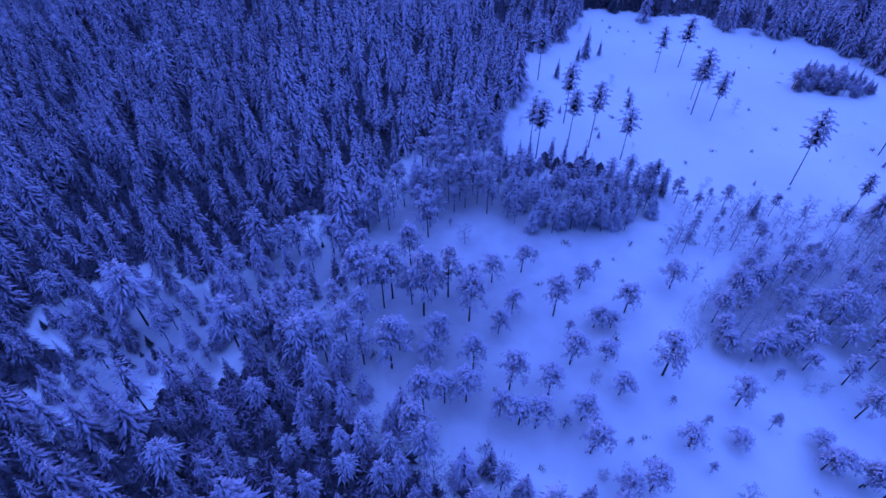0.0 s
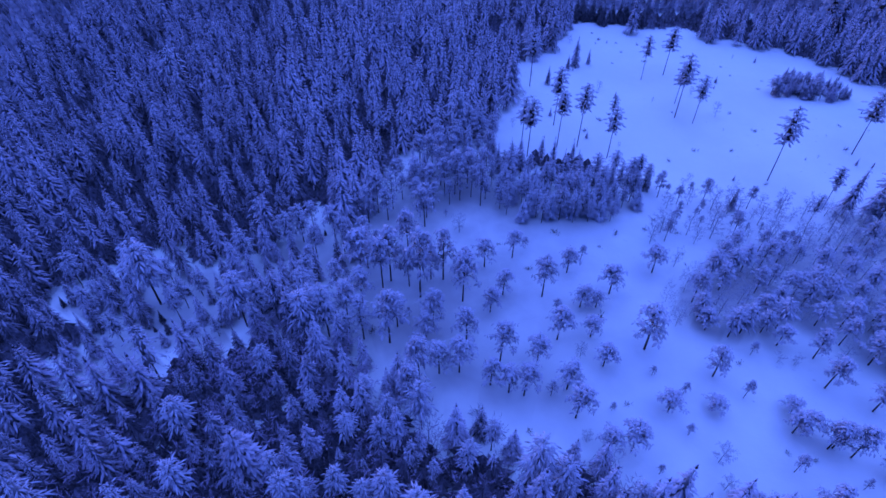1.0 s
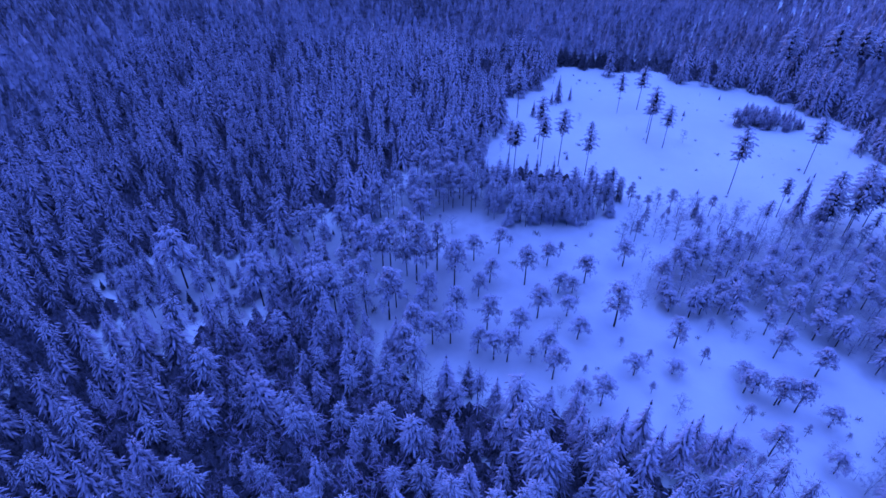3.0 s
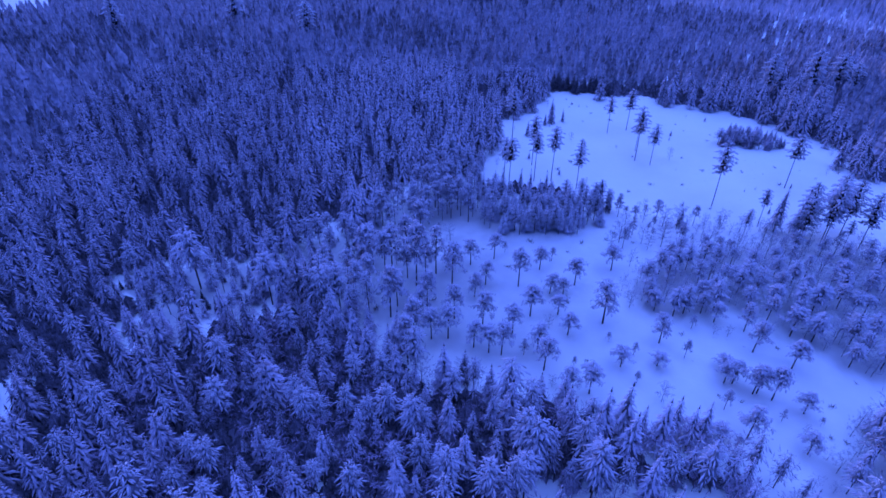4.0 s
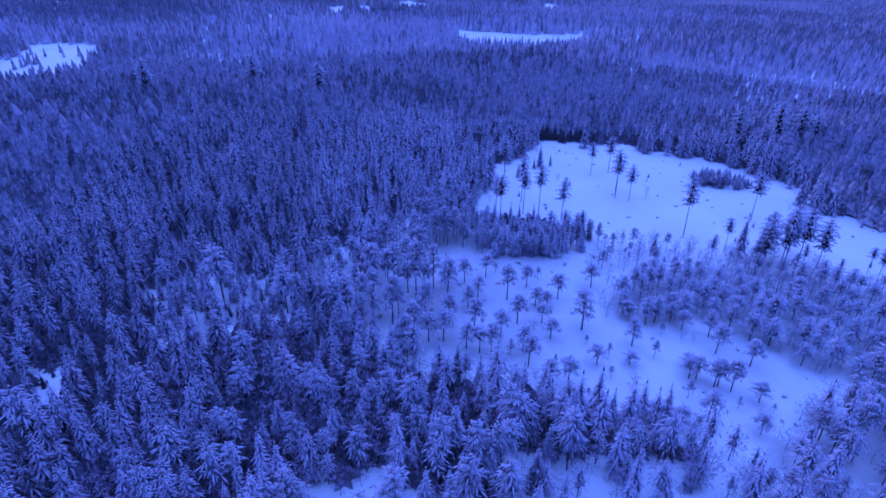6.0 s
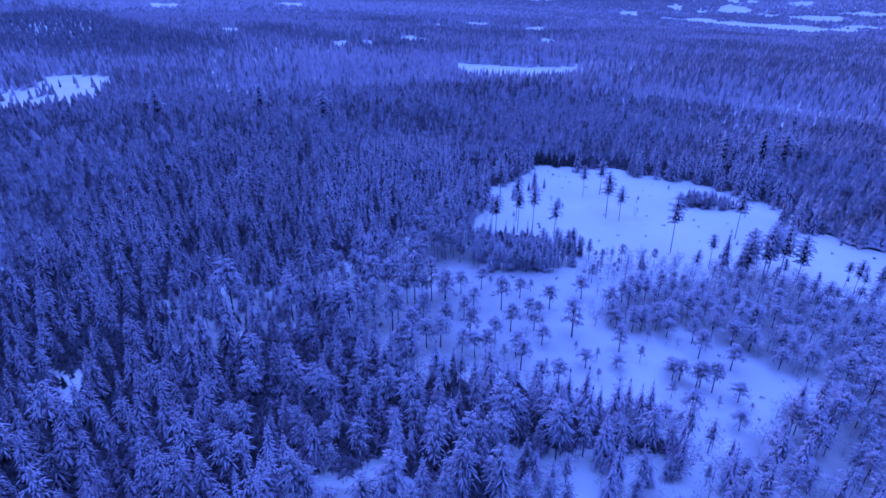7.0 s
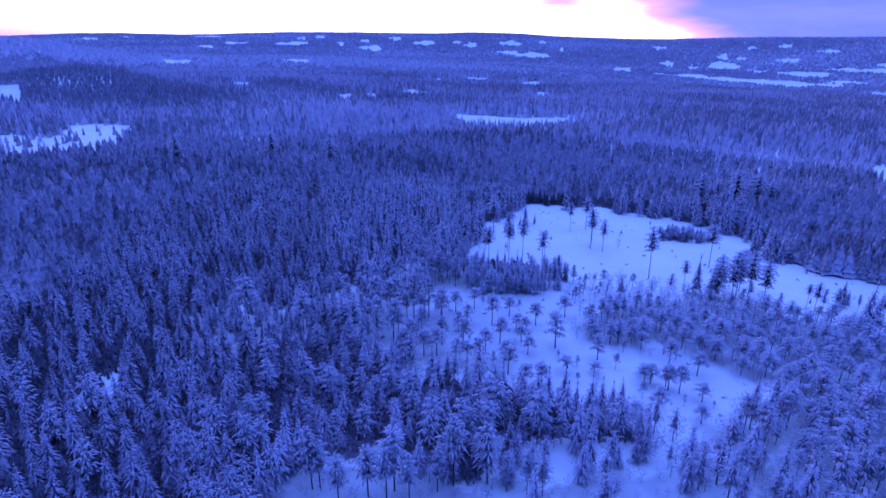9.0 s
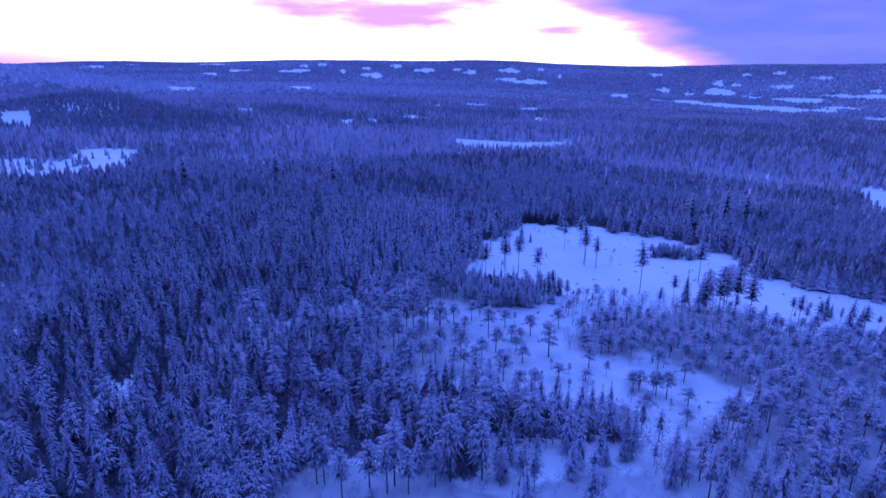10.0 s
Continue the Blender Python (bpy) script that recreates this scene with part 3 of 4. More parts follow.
frosted_models = [tree_thing("spruce_tree", [("trunk", [(t, BARK)]), ("crown", [(c, FROSTED_SPRUCE), (d, HEART_SHADE)])], "snowy spruce in the thicket between bog and clearing", "spruce", "trees of the thicket") for c, t, d in SPRUCES[1::2]]
tall_pines = [laden_pine_shape(rng, 12.0, rng.uniform(1.4, 1.75), rng.uniform(0.48, 0.58), 30, 7, 0.35, 1.5) for k in range(5)]
bog_pines = [bog_pine_shape(rng, 12.0, rng.uniform(2.1, 2.6), rng.uniform(0.36, 0.55)) for k in range(6)]
wood_pines = [laden_pine_shape(rng, 12.0, rng.uniform(1.9, 2.5), rng.uniform(0.28, 0.45), 34, 9) for k in range(6)]
birches = [birch_shape(rng, 12.0, rng.uniform(2.6, 3.6), 14) for k in range(4)]


def pine_models(shapes, label, group, needles=PINE, limb=BARK, name="pine_tree"):
    return [tree_thing(name, [("trunk", [(t, BARK)]), ("crown", [(c, needles), (l, limb)])], label, "pine", group) for c, t, l in shapes]


tall_models = pine_models(tall_pines, "tall slender pine standing alone on the open snow", "pines on the clearing", DARK_PINE)
big_models = pine_models([laden_pine_shape(rng, 12.0, rng.uniform(1.8, 2.2), rng.uniform(0.3, 0.4), 44, 8, 0.4, 1.5) for k in range(3)],
                         "big old pine with a deep dusted crown", "big pines", DARK_PINE)
bog_models = pine_models(bog_pines, "small bog pine with a rounded frosted crown and bare trunk", "pines on the bog", BOG_PINE, name="bog_pine")
wood_models = pine_models(wood_pines, "broad pine bowed under thick snow in the wood", "pines of the wood", PINE, HEART_SHADE)
birch_models = [tree_thing("birch_tree", [("trunk", [(t, PALE_BARK)]), ("crown", [(c, FROST), (l, PALE_BARK)])], "leafless birch furred with white frost beside the bog", "birch", "frosted birches") for c, t, l in birches]

SEED_PINES = [(32.6, 124.9, 19.2), (27.0, 124.5, 17.4), (27.2, 135.7, 18.2), (17.1, 123.6, 15.9), (18.5, 119.5, 17.4), (40.2, 120.4, 15.5), (58.6, 165.5, 15.1),
              (66.8, 169.7, 16.6), (64.1, 143.1, 20.2), (66.0, 151.0, 13.3), (68.8, 140.5, 15.5), (81.3, 114.0, 22.0), (21.7, 158.0, 18.9), (110.1, 128.5, 19.0),
              (42.8, 133.5, 11.8)]
EDGE_SPRUCES = [(37.8, 173.2, 10.7), (35.2, 170.8, 5.2), (42.6, 175.1, 5.6), (30.9, 158.9, 6.4), (27.6, 160.2, 6.4), (67.7, 101.4, 6.9), (48.0, 107.7, 6.8)]
EAST_PINES = [(105.0, 94.9, 20.2), (113.7, 100.8, 18.3), (103.6, 102.2, 16.2), (112.6, 105.8, 17.6), (108.0, 98.0, 19.0), (100.5, 97.0, 15.0), (117.0, 96.0, 17.0),
              (83.1, 94.9, 11.3), (91.1, 103.4, 12.9), (130.6, 88.4, 13.1), (136.7, 86.9, 12.0), (145.5, 83.5, 10.8), (149.3, 81.9, 12.9), (117.9, 87.1, 8.8),
              (110.5, 93.1, 10.1), (44.8, 107.0, 11.4), (133.4, 204.8, 22.0), (153.0, 207.6, 24.0), (164.6, 209.2, 22.0), (172.9, 210.4, 18.0), (-174, 249, 24), (-123, 277, 22), (-77, 251, 24)]
BOG_WEST = [(-18.8, 70.3, 15.6), (-14.6, 69.6, 15.2), (-13.2, 72.1, 15.6), (-6.7, 68.1, 18.7), (-4.8, 73.1, 9.1), (-2.2, 73.2, 15.2), (-10.2, 80.2, 12.9),
            (-7.2, 89.5, 11.3), (-16.7, 56.6, 12.3), (-11.7, 56.2, 15.2), (-10.6, 60.1, 10.1), (-4.8, 57.1, 8.3), (-3.6, 60.5, 10.9), (3.0, 57.1, 10.3),
            (-1.9, 50.1, 9.2), (-5.3, 47.5, 13.9), (1.8, 50.6, 9.8), (-6.3, 42.0, 14.0), (9.4, 53.4, 11.8), (7.5, 48.3, 8.2), (10.8, 46.9, 8.3), (13.5, 46.4, 9.6),
            (16.2, 52.7, 8.6)]
BOG_EAST = [(20.7, 59.1, 9.2), (18.6, 69.9, 11.1), (32.9, 71.7, 8.2), (28.7, 53.3, 6.4), (21.4, 48.1, 7.4), (22.3, 42.5, 9.6), (38.8, 44.6, 5.8), (49.1, 52.6, 8.8),
            (37.4, 57.8, 12.6), (27.3, 60.1, 6.2), (26.3, 36.2, 8.3), (30.9, 36.9, 7.9), (2.1, 67.6, 14.3), (2.0, 75.0, 8.3), (10.4, 69.9, 7.7), (7.7, 65.1, 7.7),
            (6.6, 77.5, 8.3), (12.8, 80.7, 8.3), (24.6, 77.3, 7.5), (26.2, 67.6, 6.1), (29.5, 67.8, 5.2), (43.4, 78.6, 8.2), (46.8, 45.6, 4.0), (61.0, 45.9, 4.0),
            (64.7, 39.4, 8.2), (69.5, 51.5, 9.5), (61.5, 42, 7.0), (68, 38, 9.0), (76, 47, 8.0), (73, 35, 6.0), (48, 29, 4.0), (51, 28, 4.2),
            (54, 28, 3.8), (80, 57, 9.0), (70, 58, 8.5)]
SOUTH_PINES = [(-20.8, -2.9, 16.0), (-19.2, -2.6, 12.6), (-14.4, -6.6, 13.0), (-8.8, -4.4, 13.8), (-5.0, -4.4, 14.8), (-3.7, -2.0, 16.8), (-0.4, -4.1, 12.2), (8.5, 0.3, 17.8),
               (15.6, 1.4, 15.8), (5.2, -1.5, 12.0), (19.7, -0.3, 10.6), (27.0, -1.1, 11.0), (41.7, -1.6, 6.6), (24.0, 0.4, 10.4)]
EAST_WOOD = [(101.4, 33.5, 13.6), (112.8, 35.8, 12.2), (90.0, 25.4, 12.4), (109.0, 25.6, 13.8), (86.8, 24.0, 12.2), (81.3, 21.2, 11.4), (110.4, 46.8, 9.2), (115.6, 47.5, 9.2),
             (69.3, 25.5, 5.6), (65.6, 39.6, 8.2), (59.8, 42.0, 6.4), (59.2, 28.2, 8.6), (56.6, 74.3, 7.8), (49.9, 70.5, 9.5), (50.7, 63.5, 6.2), (64.0, 60.7, 6.4), (62.1, 67.4, 7.0)]
GLADE_PINES = [(-58.7, 62.6, 18.0), (-39.9, 58.3, 15.5), (-29.1, 66.6, 12.4), (-26.2, 57.8, 13.2), (-23.4, 56.7, 15.0)]
GLADE_SPRUCES = [(-58.6, 53.0, 10.0), (-58.8, 57.1, 10.8), (-51.7, 54.7, 5.5), (-43.8, 51.1, 8.5), (-68.1, 52.9, 8.4), (-65.0, 46.5, 4.6), (-56.3, 47.5, 2.2), (-33.8, 61.1, 15.0),
                 (-45.1, 70.3, 12.0), (-41.4, 69.2, 10.6), (-28.4, 71.5, 9.8), (-68.2, 65.3, 10.6), (-61.5, 43.2, 4.6), (-24.6, 75.5, 9.8), (-54.7, 69.0, 6.6), (-51.5, 57.0, 4.4)]

taken = []
for spots, usual in ((SEED_PINES, tall_models), (EAST_PINES, tall_models), (BOG_WEST, bog_models), (BOG_EAST, bog_models), (SOUTH_PINES, wood_models), (EAST_WOOD, bog_models), (GLADE_PINES, wood_models), (GLADE_SPRUCES, spruce_models)):
    for x, y, tall in spots:
        models = big_models if spots is EAST_PINES and tall > 14 else usual
        fat = (0.8 if tall < 12 else 1.0) if models is not bog_models else (1.4 if tall > 12.5 and x > 30 else 1.12) * (tall / 10) ** 0.35 * 12 / tall
        plant(models, x, y, tall, rng, fat=fat * rng.uniform(0.9, 1.12))
        taken.append((x, y))


def scatter_in(poly, count, apart, rng):
    xs, ys = [p[0] for p in poly], [p[1] for p in poly]
    made = []
    for tries in range(count * 40):
        x, y = rng.uniform(min(xs), max(xs)), rng.uniform(min(ys), max(ys))
        if inside(poly, np.array([x]), np.array([y]))[0] and all((x - a) ** 2 + (y - b) ** 2 > apart * apart for a, b in taken):
            taken.append((x, y))
            made.append((x, y))
            if len(made) == count:
                break
    return made


THICKET = [(9, 98), (11, 92), (23, 93), (37, 95), (47, 102), (50, 110), (40, 112), (22, 110), (12, 112)]
ISLAND = [(97, 160), (107, 158), (117, 156), (124, 160), (118, 168), (104, 168)]
WEST_TIP = [(-38, 87), (-20, 90), (-6, 84), (-8, 60), (-20, 58), (-30, 68)]
WEST_BOG = [(-22, 88), (-6, 92), (6, 108), (-4, 118), (-16, 104)]
POCKET = [(-14, 97), (-8, 116), (1, 125), (9, 126), (11, 112), (9, 96), (1, 99), (-6, 95)]
for x, y in scatter_in(THICKET, 88, 1.55, rng):
    if rng.random() < 0.4:
        plant(frosted_models, x, y, rng.uniform(5.0, 9.5), rng, fat=1.3, label="snowy spruce in the thicket between bog and clearing", group="trees of the thicket")
    else:
        plant(wood_models, x, y, rng.uniform(6, 10.5), rng, fat=0.95, label="frosted pine in the thicket between bog and clearing", group="trees of the thicket")
for x, y in scatter_in(SCRUB, 74, 2.1, rng):
    plant(bog_models if rng.random() < 0.4 else birch_models, x, y, rng.uniform(3, 8.5), rng)
for x, y in scatter_in(BIRCH_WOOD, 210, 2.9, rng):
    pick = rng.random()
    if pick < 0.25:
        plant(birch_models, x, y, rng.uniform(4, 8), rng)
    elif pick < 0.7:
        plant(wood_models, x, y, rng.uniform(6, 9.5), rng, fat=1.45, label="snow-bowed pine in the open wood east of the bog", group="trees of the eastern wood")
    else:
        plant(bog_models, x, y, rng.uniform(6, 9), rng, fat=rng.uniform(1.2, 1.6), label="round snow-heavy pine in the open wood east of the bog", group="trees of the eastern wood")
for k, (x, y) in enumerate(scatter_in(SOUTH_EAST, 64, 3.0, rng)):
    plant((bog_models, wood_models, wood_models)[k % 3], x, y, rng.uniform(6, 11), rng, label="snowy tree in the open wood east of the bog", group="trees of the eastern wood")
EAST_END = [(122, 90), (160, 79), (192, 74), (205, 84), (182, 96), (140, 100)]
for x, y in scatter_in(EAST_END, 34, 2.6, rng):
    plant(spruce_models if rng.random() < 0.6 else tall_models, x, y, rng.uniform(5, 11), rng, label="dusted conifer at the clearing's eastern edge", group="conifers at the clearing's edge")
for x, y in scatter_in(ISLAND, 46, 1.35, rng):
    plant(darker_models if rng.random() < 0.7 else wood_models, x, y, rng.uniform(3.8, 6.8), rng, fat=1.5, label="frosted young conifer in a clump on the clearing", group="trees of the clump")
for x, y in scatter_in(WEST_BOG, 26, 2.6, rng) + scatter_in(WEST_TIP, 12, 3.4, rng):
    plant(bog_models, x, y, rng.uniform(7, 13), rng)
for k, (x, y) in enumerate(scatter_in(POCKET, 34, 2.6, rng)):
    plant((bog_models, wood_models, frosted_models)[k % 3], x, y, rng.uniform(7, 13), rng, fat=0.85, label="snowy conifer in the corner between bog and clearing", group="trees of the corner")
for x, y in scatter_in(BOG, 34, 3.2, rng):
    plant(bog_models if rng.random() < 0.6 else birch_models, x, y, rng.uniform(2.5, 6), rng, label="stunted frosted sapling on the snowy bog", group="saplings on the bog")
for x, y in scatter_in(CLEARING, 60, 3.0, rng):
    plant(birch_models if rng.random() < 0.5 else spruce_models, x, y, rng.uniform(0.8, 3.4), rng, label="small snow-dusted sapling on the open clearing", group="saplings on the clearing")
for x, y in scatter_in(SOUTH, 6, 4.0, rng) + scatter_in(SOUTH_MID, 8, 4.0, rng):
    plant(wood_models, x, y, rng.uniform(7, 11), rng)
plant(birch_models, 76.7, 145.0, 5.0, rng, label="small bare birch on the open clearing", group="saplings on the clearing")
for x, y, tall in EDGE_SPRUCES:
    plant(spruce_models, x, y, tall, rng, fat=0.9, label="young snow-dusted spruce at the clearing's edge", group="spruces at the clearing")
    taken.append((x, y))
for k, (x, y) in enumerate(scatter_in(GLADE, 58, 2.6, rng)):
    plant((spruce_models, wood_models, spruce_models)[k % 3], x, y, rng.uniform(5, 12.5), rng, label="snow-laden conifer in the thin wood beside the bog", group="trees of the thin wood")
for x, y in scatter_in(GLADE, 12, 2.0, rng) + scatter_in(TRACK, 10, 2.5, rng):
    plant(dark_models, x, y, rng.uniform(2, 5), rng, label="dark young spruce in a narrow glade of the wood", group="young spruces in the glades")
shrub_models = []
for k in range(3):
    ob = tagged(new("heather_bush", mesh_of("heather_bush", *shrub_shape(rng), [HEATHER])), "low dark heather bush poking through the snow", "bush", "bushes on the snow")
    shrub_models.append(ob)
for x, y in scatter_in(CLEARING, 60, 2.0, rng) + scatter_in(BOG, 30, 2.0, rng):
    plant(shrub_models, x, y, rng.uniform(6, 14), rng)
for k in range(62):
    f = k / 48
    x, y = 20 + 46 * f + rng.uniform(-1, 1), 215 - 7 * f + rng.uniform(-2.5, 2.5)
    if k > 48:
        x, y = -42 + 62 * (f - 1) / 0.27 + rng.uniform(-2, 2), 247 - 20 * (f - 1) / 0.27 + rng.uniform(-2, 2)
    plant(dark_models, x, y, rng.uniform(5, 9), rng, fat=1.35)
    taken.append((x, y))
plant(darker_models, -31.0, 29.5, 14.0, rng, fat=1.75, label="great spruce with long dark drooping boughs", group="spruces of the near wood")
taken.append((-31.0, 29.5))

STRIP = [(20, 223), (95, 213), (92, 203), (40, 205), (20, 211)]
# ---- the near wood: single spruces and pines ----
taken_xy = np.array(taken)


def clear_of(x, y, gap):
    d = (x[:, None] - taken_xy[:, 0]) ** 2 + (y[:, None] - taken_xy[:, 1]) ** 2
    return d.min(1) > gap * gap


x, y = scatter(-130, 150, -45, 215, 4.4, rng)
keep = ~is_open(x, y) & clear_of(x, y, 2.2) & ~(inside(SOUTH_EAST, x, y) & (rng.random(len(x)) < 0.12)) & ~inside(BIRCH_WOOD, x, y) & ~inside(THICKET, x, y) & (rng.random(len(x)) < 0.9)
keep &= (np.abs(x - 10) < 62 + 0.8 * (y + 50)) & ~inside(STRIP, x, y)
x, y = x[keep], y[keep]
tall = (7.5 + 8.5 * rng.random(len(x)) ** 0.75) * (0.92 + 0.2 * step(y, 20, 130)) * (1 + 0.16 * np.sin(x / 13) * np.sin(y / 17)) * (1 - 0.32 * step(x, -6, 8) * step(y, 29, 36) * step(-y, -56, -46))
pine_share = np.where(inside(SOUTH_EAST, x, y), 0.8, np.clip(0.62 - 0.0085 * y, 0.03, 0.5) * (0.3 + 0.7 * step(x, -48, -18)))
is_pine = rng.random(len(x)) < pine_share
low_edge = inside([(8, 108), (6, 128), (30, 128), (62, 112), (62, 100), (46, 98)], x, y)
tall = np.where(low_edge, 0.5 * tall, tall)
single = (y > 8) & (y < 60) & (x > -46) & (x < 30)
darker_side = x + 5 * np.sin(y / 7) < -22
for kind, models in ((~is_pine & ~darker_side, spruce_models), (~is_pine & darker_side, darker_models), (is_pine, wood_models)):
    for k in np.flatnonzero(single & kind):
        plant(models, float(x[k]), float(y[k]), float(tall[k]), rng)

mid_spruces = []
for k in range(8):
    crown, trunk, core = spruce_shape(rng, 12.0, rng.uniform(2.0, 2.6), 14, 9, 1, 0.85 if k % 3 else 1.0)
    mid_spruces.append([(*crown, 1), (*trunk, 0), (*core, 2)])
mid_pines = []
for k in range(4):
    crown, trunk, limbs = laden_pine_shape(rng, 12.0, rng.uniform(1.9, 2.5), rng.uniform(0.25, 0.4), 26, 5)
    mid_pines.append([(*crown, 1), (*trunk, 0), (*limbs, 2)])
west = x + 6 * np.sin(y / 9) + 4 * np.sin(y / 4.3 + x / 7) < -34 - 0.3 * np.maximum(0, y - 95)
back_spruces = []
for k in range(6):
    crown, trunk, core = spruce_shape(rng, 12.0, rng.uniform(2.0, 2.5), 13, 8, 1, 0.85 if k % 3 else 1.0)
    back_spruces.append([(*crown, 1), (*trunk, 0), (*core, 2)])
rest = ~single & ~is_pine & ~west & (y > 105)
forest("spruce_wood_by_the_clearing", back_spruces, [BARK, SPRUCE, HEART_SHADE], (x[rest], y[rest], tall[rest]), rng, "dense snow-covered spruce wood round the clearing", "spruce wood")
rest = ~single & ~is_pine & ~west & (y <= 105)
forest("spruce_wood", mid_spruces, [BARK, SPRUCE, HEART_SHADE], (x[rest], y[rest], tall[rest]), rng, "dense snow-covered spruce wood round the bog and clearing", "spruce wood")
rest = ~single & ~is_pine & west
forest("western_spruce_wood", mid_spruces, [BARK, DARKER_SPRUCE, HEART_SHADE], (x[rest], y[rest], tall[rest]), rng, "darker spruce wood west of the bog", "spruce wood")
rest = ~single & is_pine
forest("pine_wood", mid_pines, [BARK, PINE, HEART_SHADE], (x[rest], y[rest], tall[rest]), rng, "snow-covered pines mixed into the spruce wood", "pine wood")

# young spruces added under the tall ones, so that the gaps look shaded
gap_spruces = [[(*cone_shape(rng, 12.0, rng.uniform(3.6, 4.8), 3, 12, 0.5), 0)] for k in range(6)]
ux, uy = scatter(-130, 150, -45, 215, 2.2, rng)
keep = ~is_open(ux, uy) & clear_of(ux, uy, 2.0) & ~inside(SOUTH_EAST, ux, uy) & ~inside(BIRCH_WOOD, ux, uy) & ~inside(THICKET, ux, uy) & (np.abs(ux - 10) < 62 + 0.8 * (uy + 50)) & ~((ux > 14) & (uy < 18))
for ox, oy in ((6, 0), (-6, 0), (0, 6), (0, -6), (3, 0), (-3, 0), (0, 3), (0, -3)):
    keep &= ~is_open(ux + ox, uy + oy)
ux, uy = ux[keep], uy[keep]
forest("undergrowth", gap_spruces, [GAP_SHADE], (ux, uy, rng.uniform(3.0, 6.0, len(ux))), rng, "dark young spruces added to fill shaded gaps under the snowy wood", "undergrowth", smooth=False)

thin_birches = []
for k in range(5):
    crown, trunk, limbs = birch_shape(rng, 12.0, rng.uniform(4.2, 5.6), 9)
    thin_birches.append([(*crown, 1), (*trunk, 0)])
sx, sy = scatter(40, 160, -15, 105, 3.3, rng)
wx, wy = sx + rng.normal(0, 3.0, len(sx)), sy + rng.normal(0, 3.0, len(sx))
keep = (inside(BIRCH_WOOD, wx, wy) | inside(SOUTH_EAST, wx, wy)) & (rng.random(len(sx)) < np.where(inside(SOUTH_EAST, sx, sy), 0.85, 0.85))
forest("frosted_scrub", thin_birches, [PALE_BARK, FROST], (sx[keep], sy[keep], rng.uniform(2.2, 5.0, keep.sum())), rng, "thick frosted scrub of birch and willow", "scrub")

sx, sy = scatter(-34, 78, -46, 10, 3.6, rng)
keep = inside(SOUTH, sx, sy) | inside(SOUTH_MID, sx, sy)
forest("southern_scrub", thin_birches, [PALE_BARK, TWIGS], (sx[keep], sy[keep], rng.uniform(1.6, 3.4, keep.sum())), rng, "low leafless birch scrub in the snowy glades", "scrub")
sx, sy = scatter(-60, 110, -40, 60, 4.6, rng)
keep = ~is_open(sx, sy) & ~inside(BIRCH_WOOD, sx, sy) & ~inside(SOUTH_EAST, sx, sy) & (rng.random(len(sx)) < 0.75)
forest("birch_understory", thin_birches, [PALE_BARK, TWIGS], (sx[keep], sy[keep], rng.uniform(4.0, 7.5, keep.sum())), rng, "bare purplish birches between the snowy spruces", "scrub")

# ---- woods further off ----
def sector(x, y, half):
    return np.abs(np.arctan2(x - 14, y + 105) + 0.02) < radians(half)


def near_block(x, y):
    return (x > -130) & (x < 150) & (y > -45) & (y < 215) & (np.abs(x - 10) < 62 + 0.8 * (y + 50))


LOW = [[(*cone_shape(rng, 12.0, rng.uniform(1.6, 2.2), 5, 8, 0.33), 0)] for k in range(8)]
FARS = [[(*cone_shape(rng, 12.0, rng.uniform(1.8, 2.4), 2, 4, 0.25), 0)] for k in range(6)]
HILLS = [[(*cone_shape(rng, 12.0, rng.uniform(6.5, 8.5), 1, 4, 0.2), 0)] for k in range(5)]


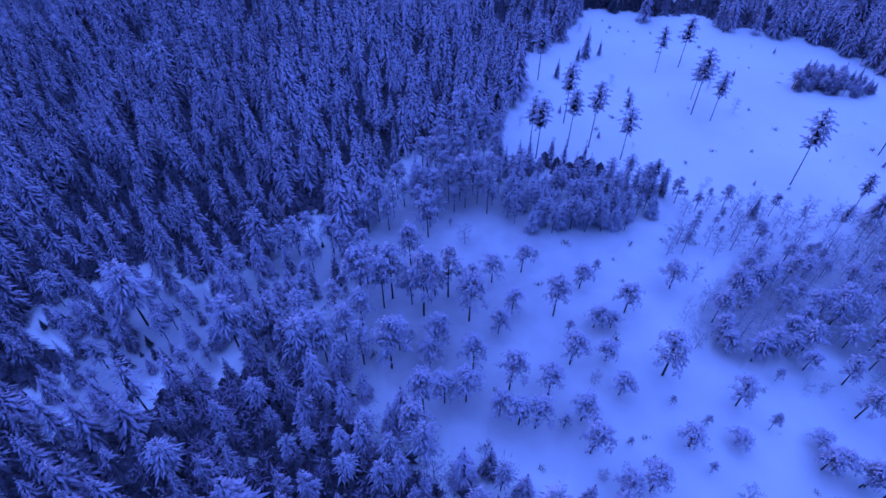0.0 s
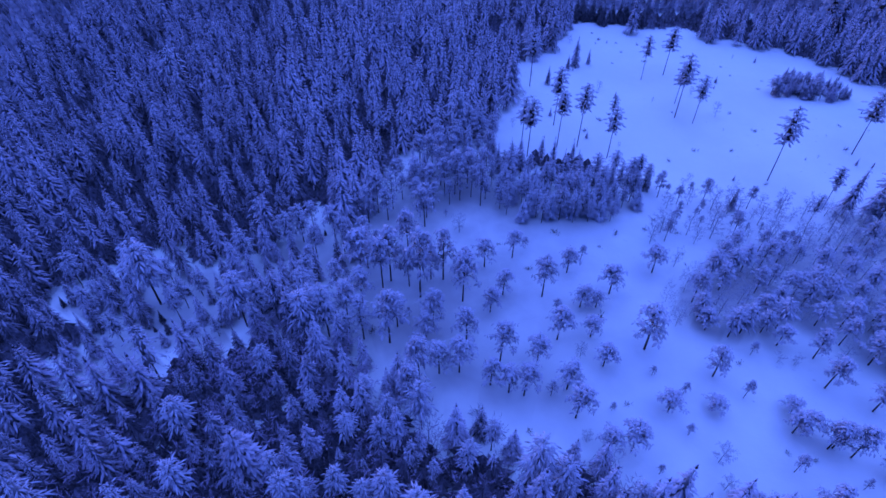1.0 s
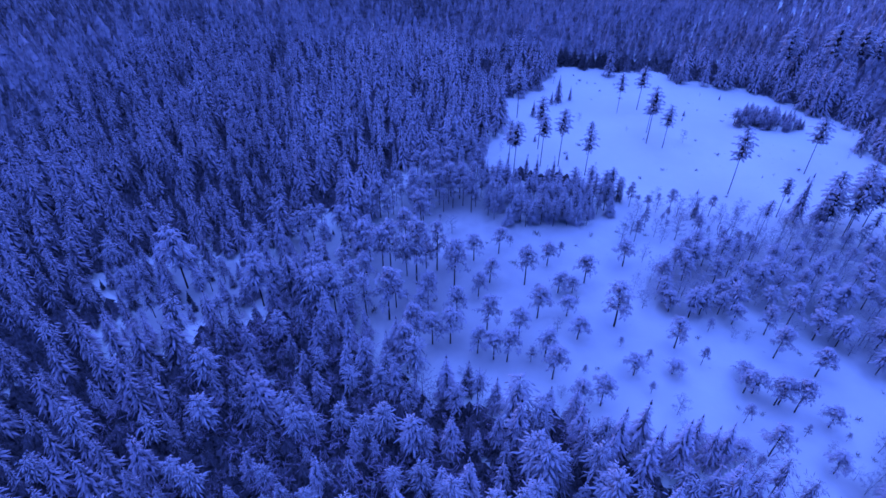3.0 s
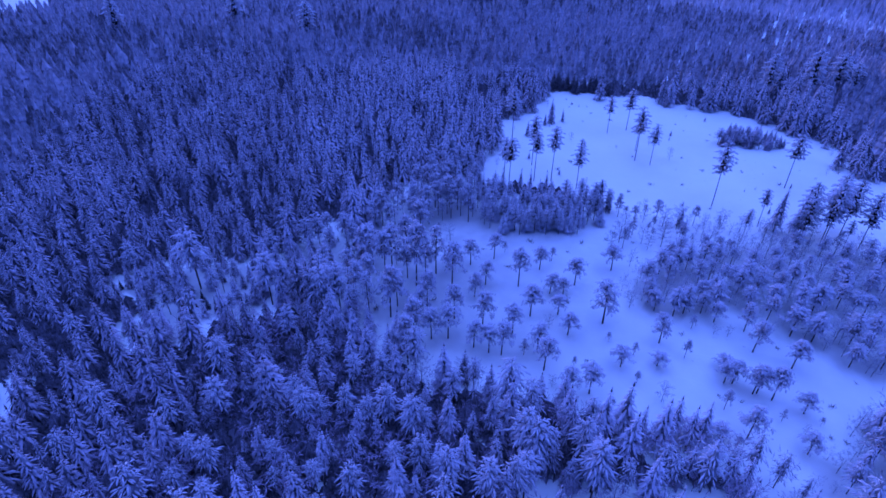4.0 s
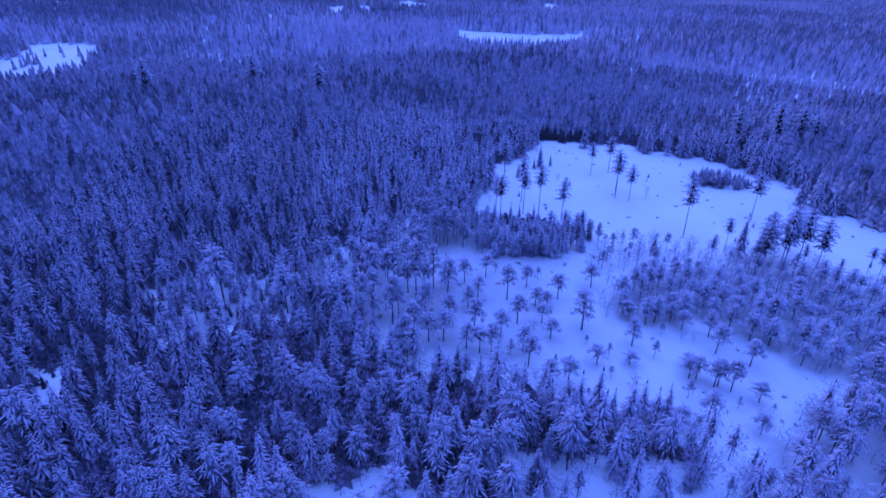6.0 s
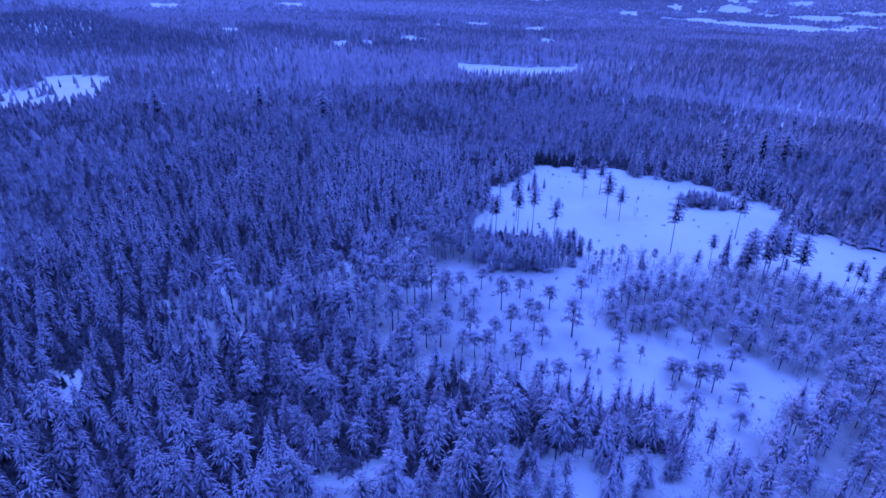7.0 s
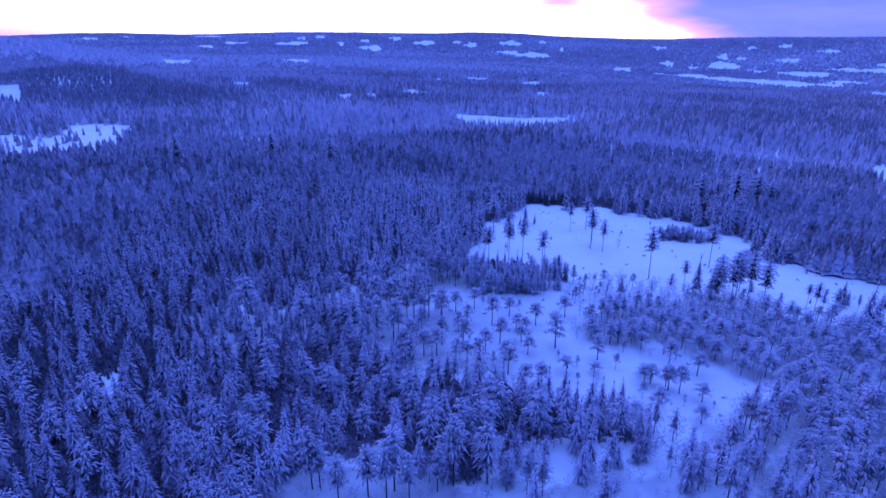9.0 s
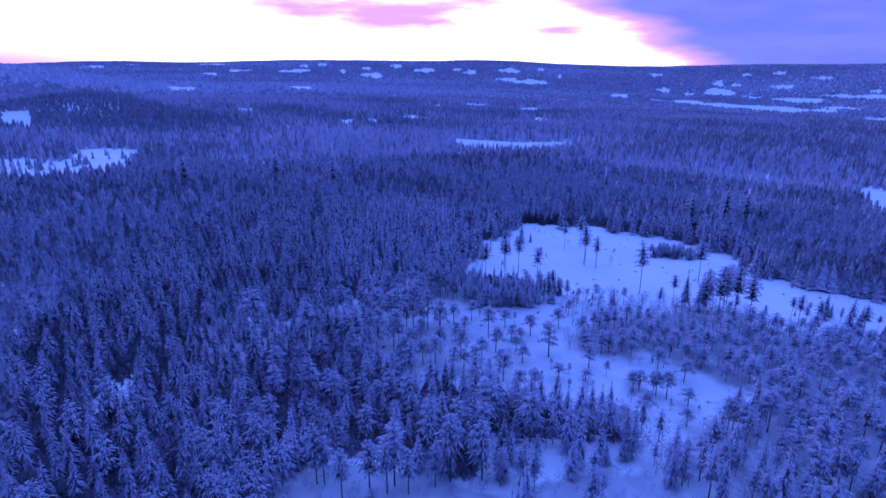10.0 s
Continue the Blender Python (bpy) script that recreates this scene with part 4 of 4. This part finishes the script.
def woods(name, x0, x1, y0, y1, gap, r0, r1, half, shapes, lo, hi, label, patch, mats=(FAR, FAR_DARK), share=0.2):
    x, y = scatter(x0, x1, y0, y1, gap, rng)
    d = np.hypot(x - 14, y + 105)
    keep = (d > r0) & (d < r1) & sector(x, y, half) & ~near_block(x, y) & ~(is_open(x, y) & ~(inside(LEFT_FIELD, x, y) & (rng.random(len(x)) < 0.03 + 0.25 * bell(x, y, -320, 300, 40, 45))))
    keep &= ~((inside(THIN_WOOD, x, y) | inside(LAKE_END, x, y)) & (rng.random(len(x)) < 0.5))
    x, y = x[keep], y[keep]
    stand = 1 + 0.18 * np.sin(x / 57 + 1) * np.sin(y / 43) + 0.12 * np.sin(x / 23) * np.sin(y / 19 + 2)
    # darker stands on the knoll and foothill, paler ones in the young wood
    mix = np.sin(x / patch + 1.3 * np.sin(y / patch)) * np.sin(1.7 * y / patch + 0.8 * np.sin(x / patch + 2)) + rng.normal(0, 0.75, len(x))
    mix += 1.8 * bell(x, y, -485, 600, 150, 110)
    # paler hollow and darker near ridge paint mist and distance haze as tone
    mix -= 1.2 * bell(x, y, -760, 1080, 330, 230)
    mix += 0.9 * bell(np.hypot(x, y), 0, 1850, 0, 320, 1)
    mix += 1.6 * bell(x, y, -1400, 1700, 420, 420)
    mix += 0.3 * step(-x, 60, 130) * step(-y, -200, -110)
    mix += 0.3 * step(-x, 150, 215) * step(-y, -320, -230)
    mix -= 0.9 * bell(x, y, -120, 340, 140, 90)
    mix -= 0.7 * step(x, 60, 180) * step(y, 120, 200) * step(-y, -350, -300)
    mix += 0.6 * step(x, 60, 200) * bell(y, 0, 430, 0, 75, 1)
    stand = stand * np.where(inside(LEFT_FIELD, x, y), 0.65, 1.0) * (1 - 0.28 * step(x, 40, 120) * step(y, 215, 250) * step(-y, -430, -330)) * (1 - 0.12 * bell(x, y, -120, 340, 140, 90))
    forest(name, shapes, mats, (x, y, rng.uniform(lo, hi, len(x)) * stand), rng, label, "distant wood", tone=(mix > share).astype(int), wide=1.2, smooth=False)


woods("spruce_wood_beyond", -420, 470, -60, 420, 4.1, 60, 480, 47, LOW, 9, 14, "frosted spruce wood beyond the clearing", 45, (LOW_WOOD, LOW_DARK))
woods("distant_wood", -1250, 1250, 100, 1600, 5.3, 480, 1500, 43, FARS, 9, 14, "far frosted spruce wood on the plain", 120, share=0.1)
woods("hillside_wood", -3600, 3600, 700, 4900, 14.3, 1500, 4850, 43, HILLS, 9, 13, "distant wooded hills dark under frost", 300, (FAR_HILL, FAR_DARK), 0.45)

BEHIND = [[(*cone_shape(rng, 12.0, rng.uniform(1.7, 2.3), 3, 6, 0.25), 0)] for k in range(5)]
# the wood goes on behind and to the sides
x, y = scatter(-480, 500, -560, 330, 11, rng)
keep = ~sector(x, y, 47) & ~near_block(x, y) & ~is_open(x, y) & (np.hypot(x - 14, y + 105) < 460)
keep &= ~((np.abs(x) < 70) & (y > -45) & (y < 0)) & ~((np.abs(x - 10) < 95) & (y > -150))
forest("wood_behind", BEHIND, [LOW_WOOD], (x[keep], y[keep], rng.uniform(9, 14, keep.sum())), rng, "frosted spruce wood all round the bog", "distant wood", wide=1.9, smooth=False)
x, y = scatter(-85, 105, -150, -46, 7.2, rng)
forest("southern_spruce_wood", BEHIND, [LOW_WOOD], (x, y, rng.uniform(8, 14, len(x))), rng, "snow-covered spruce wood south of the glades", "spruce wood", wide=1.2)
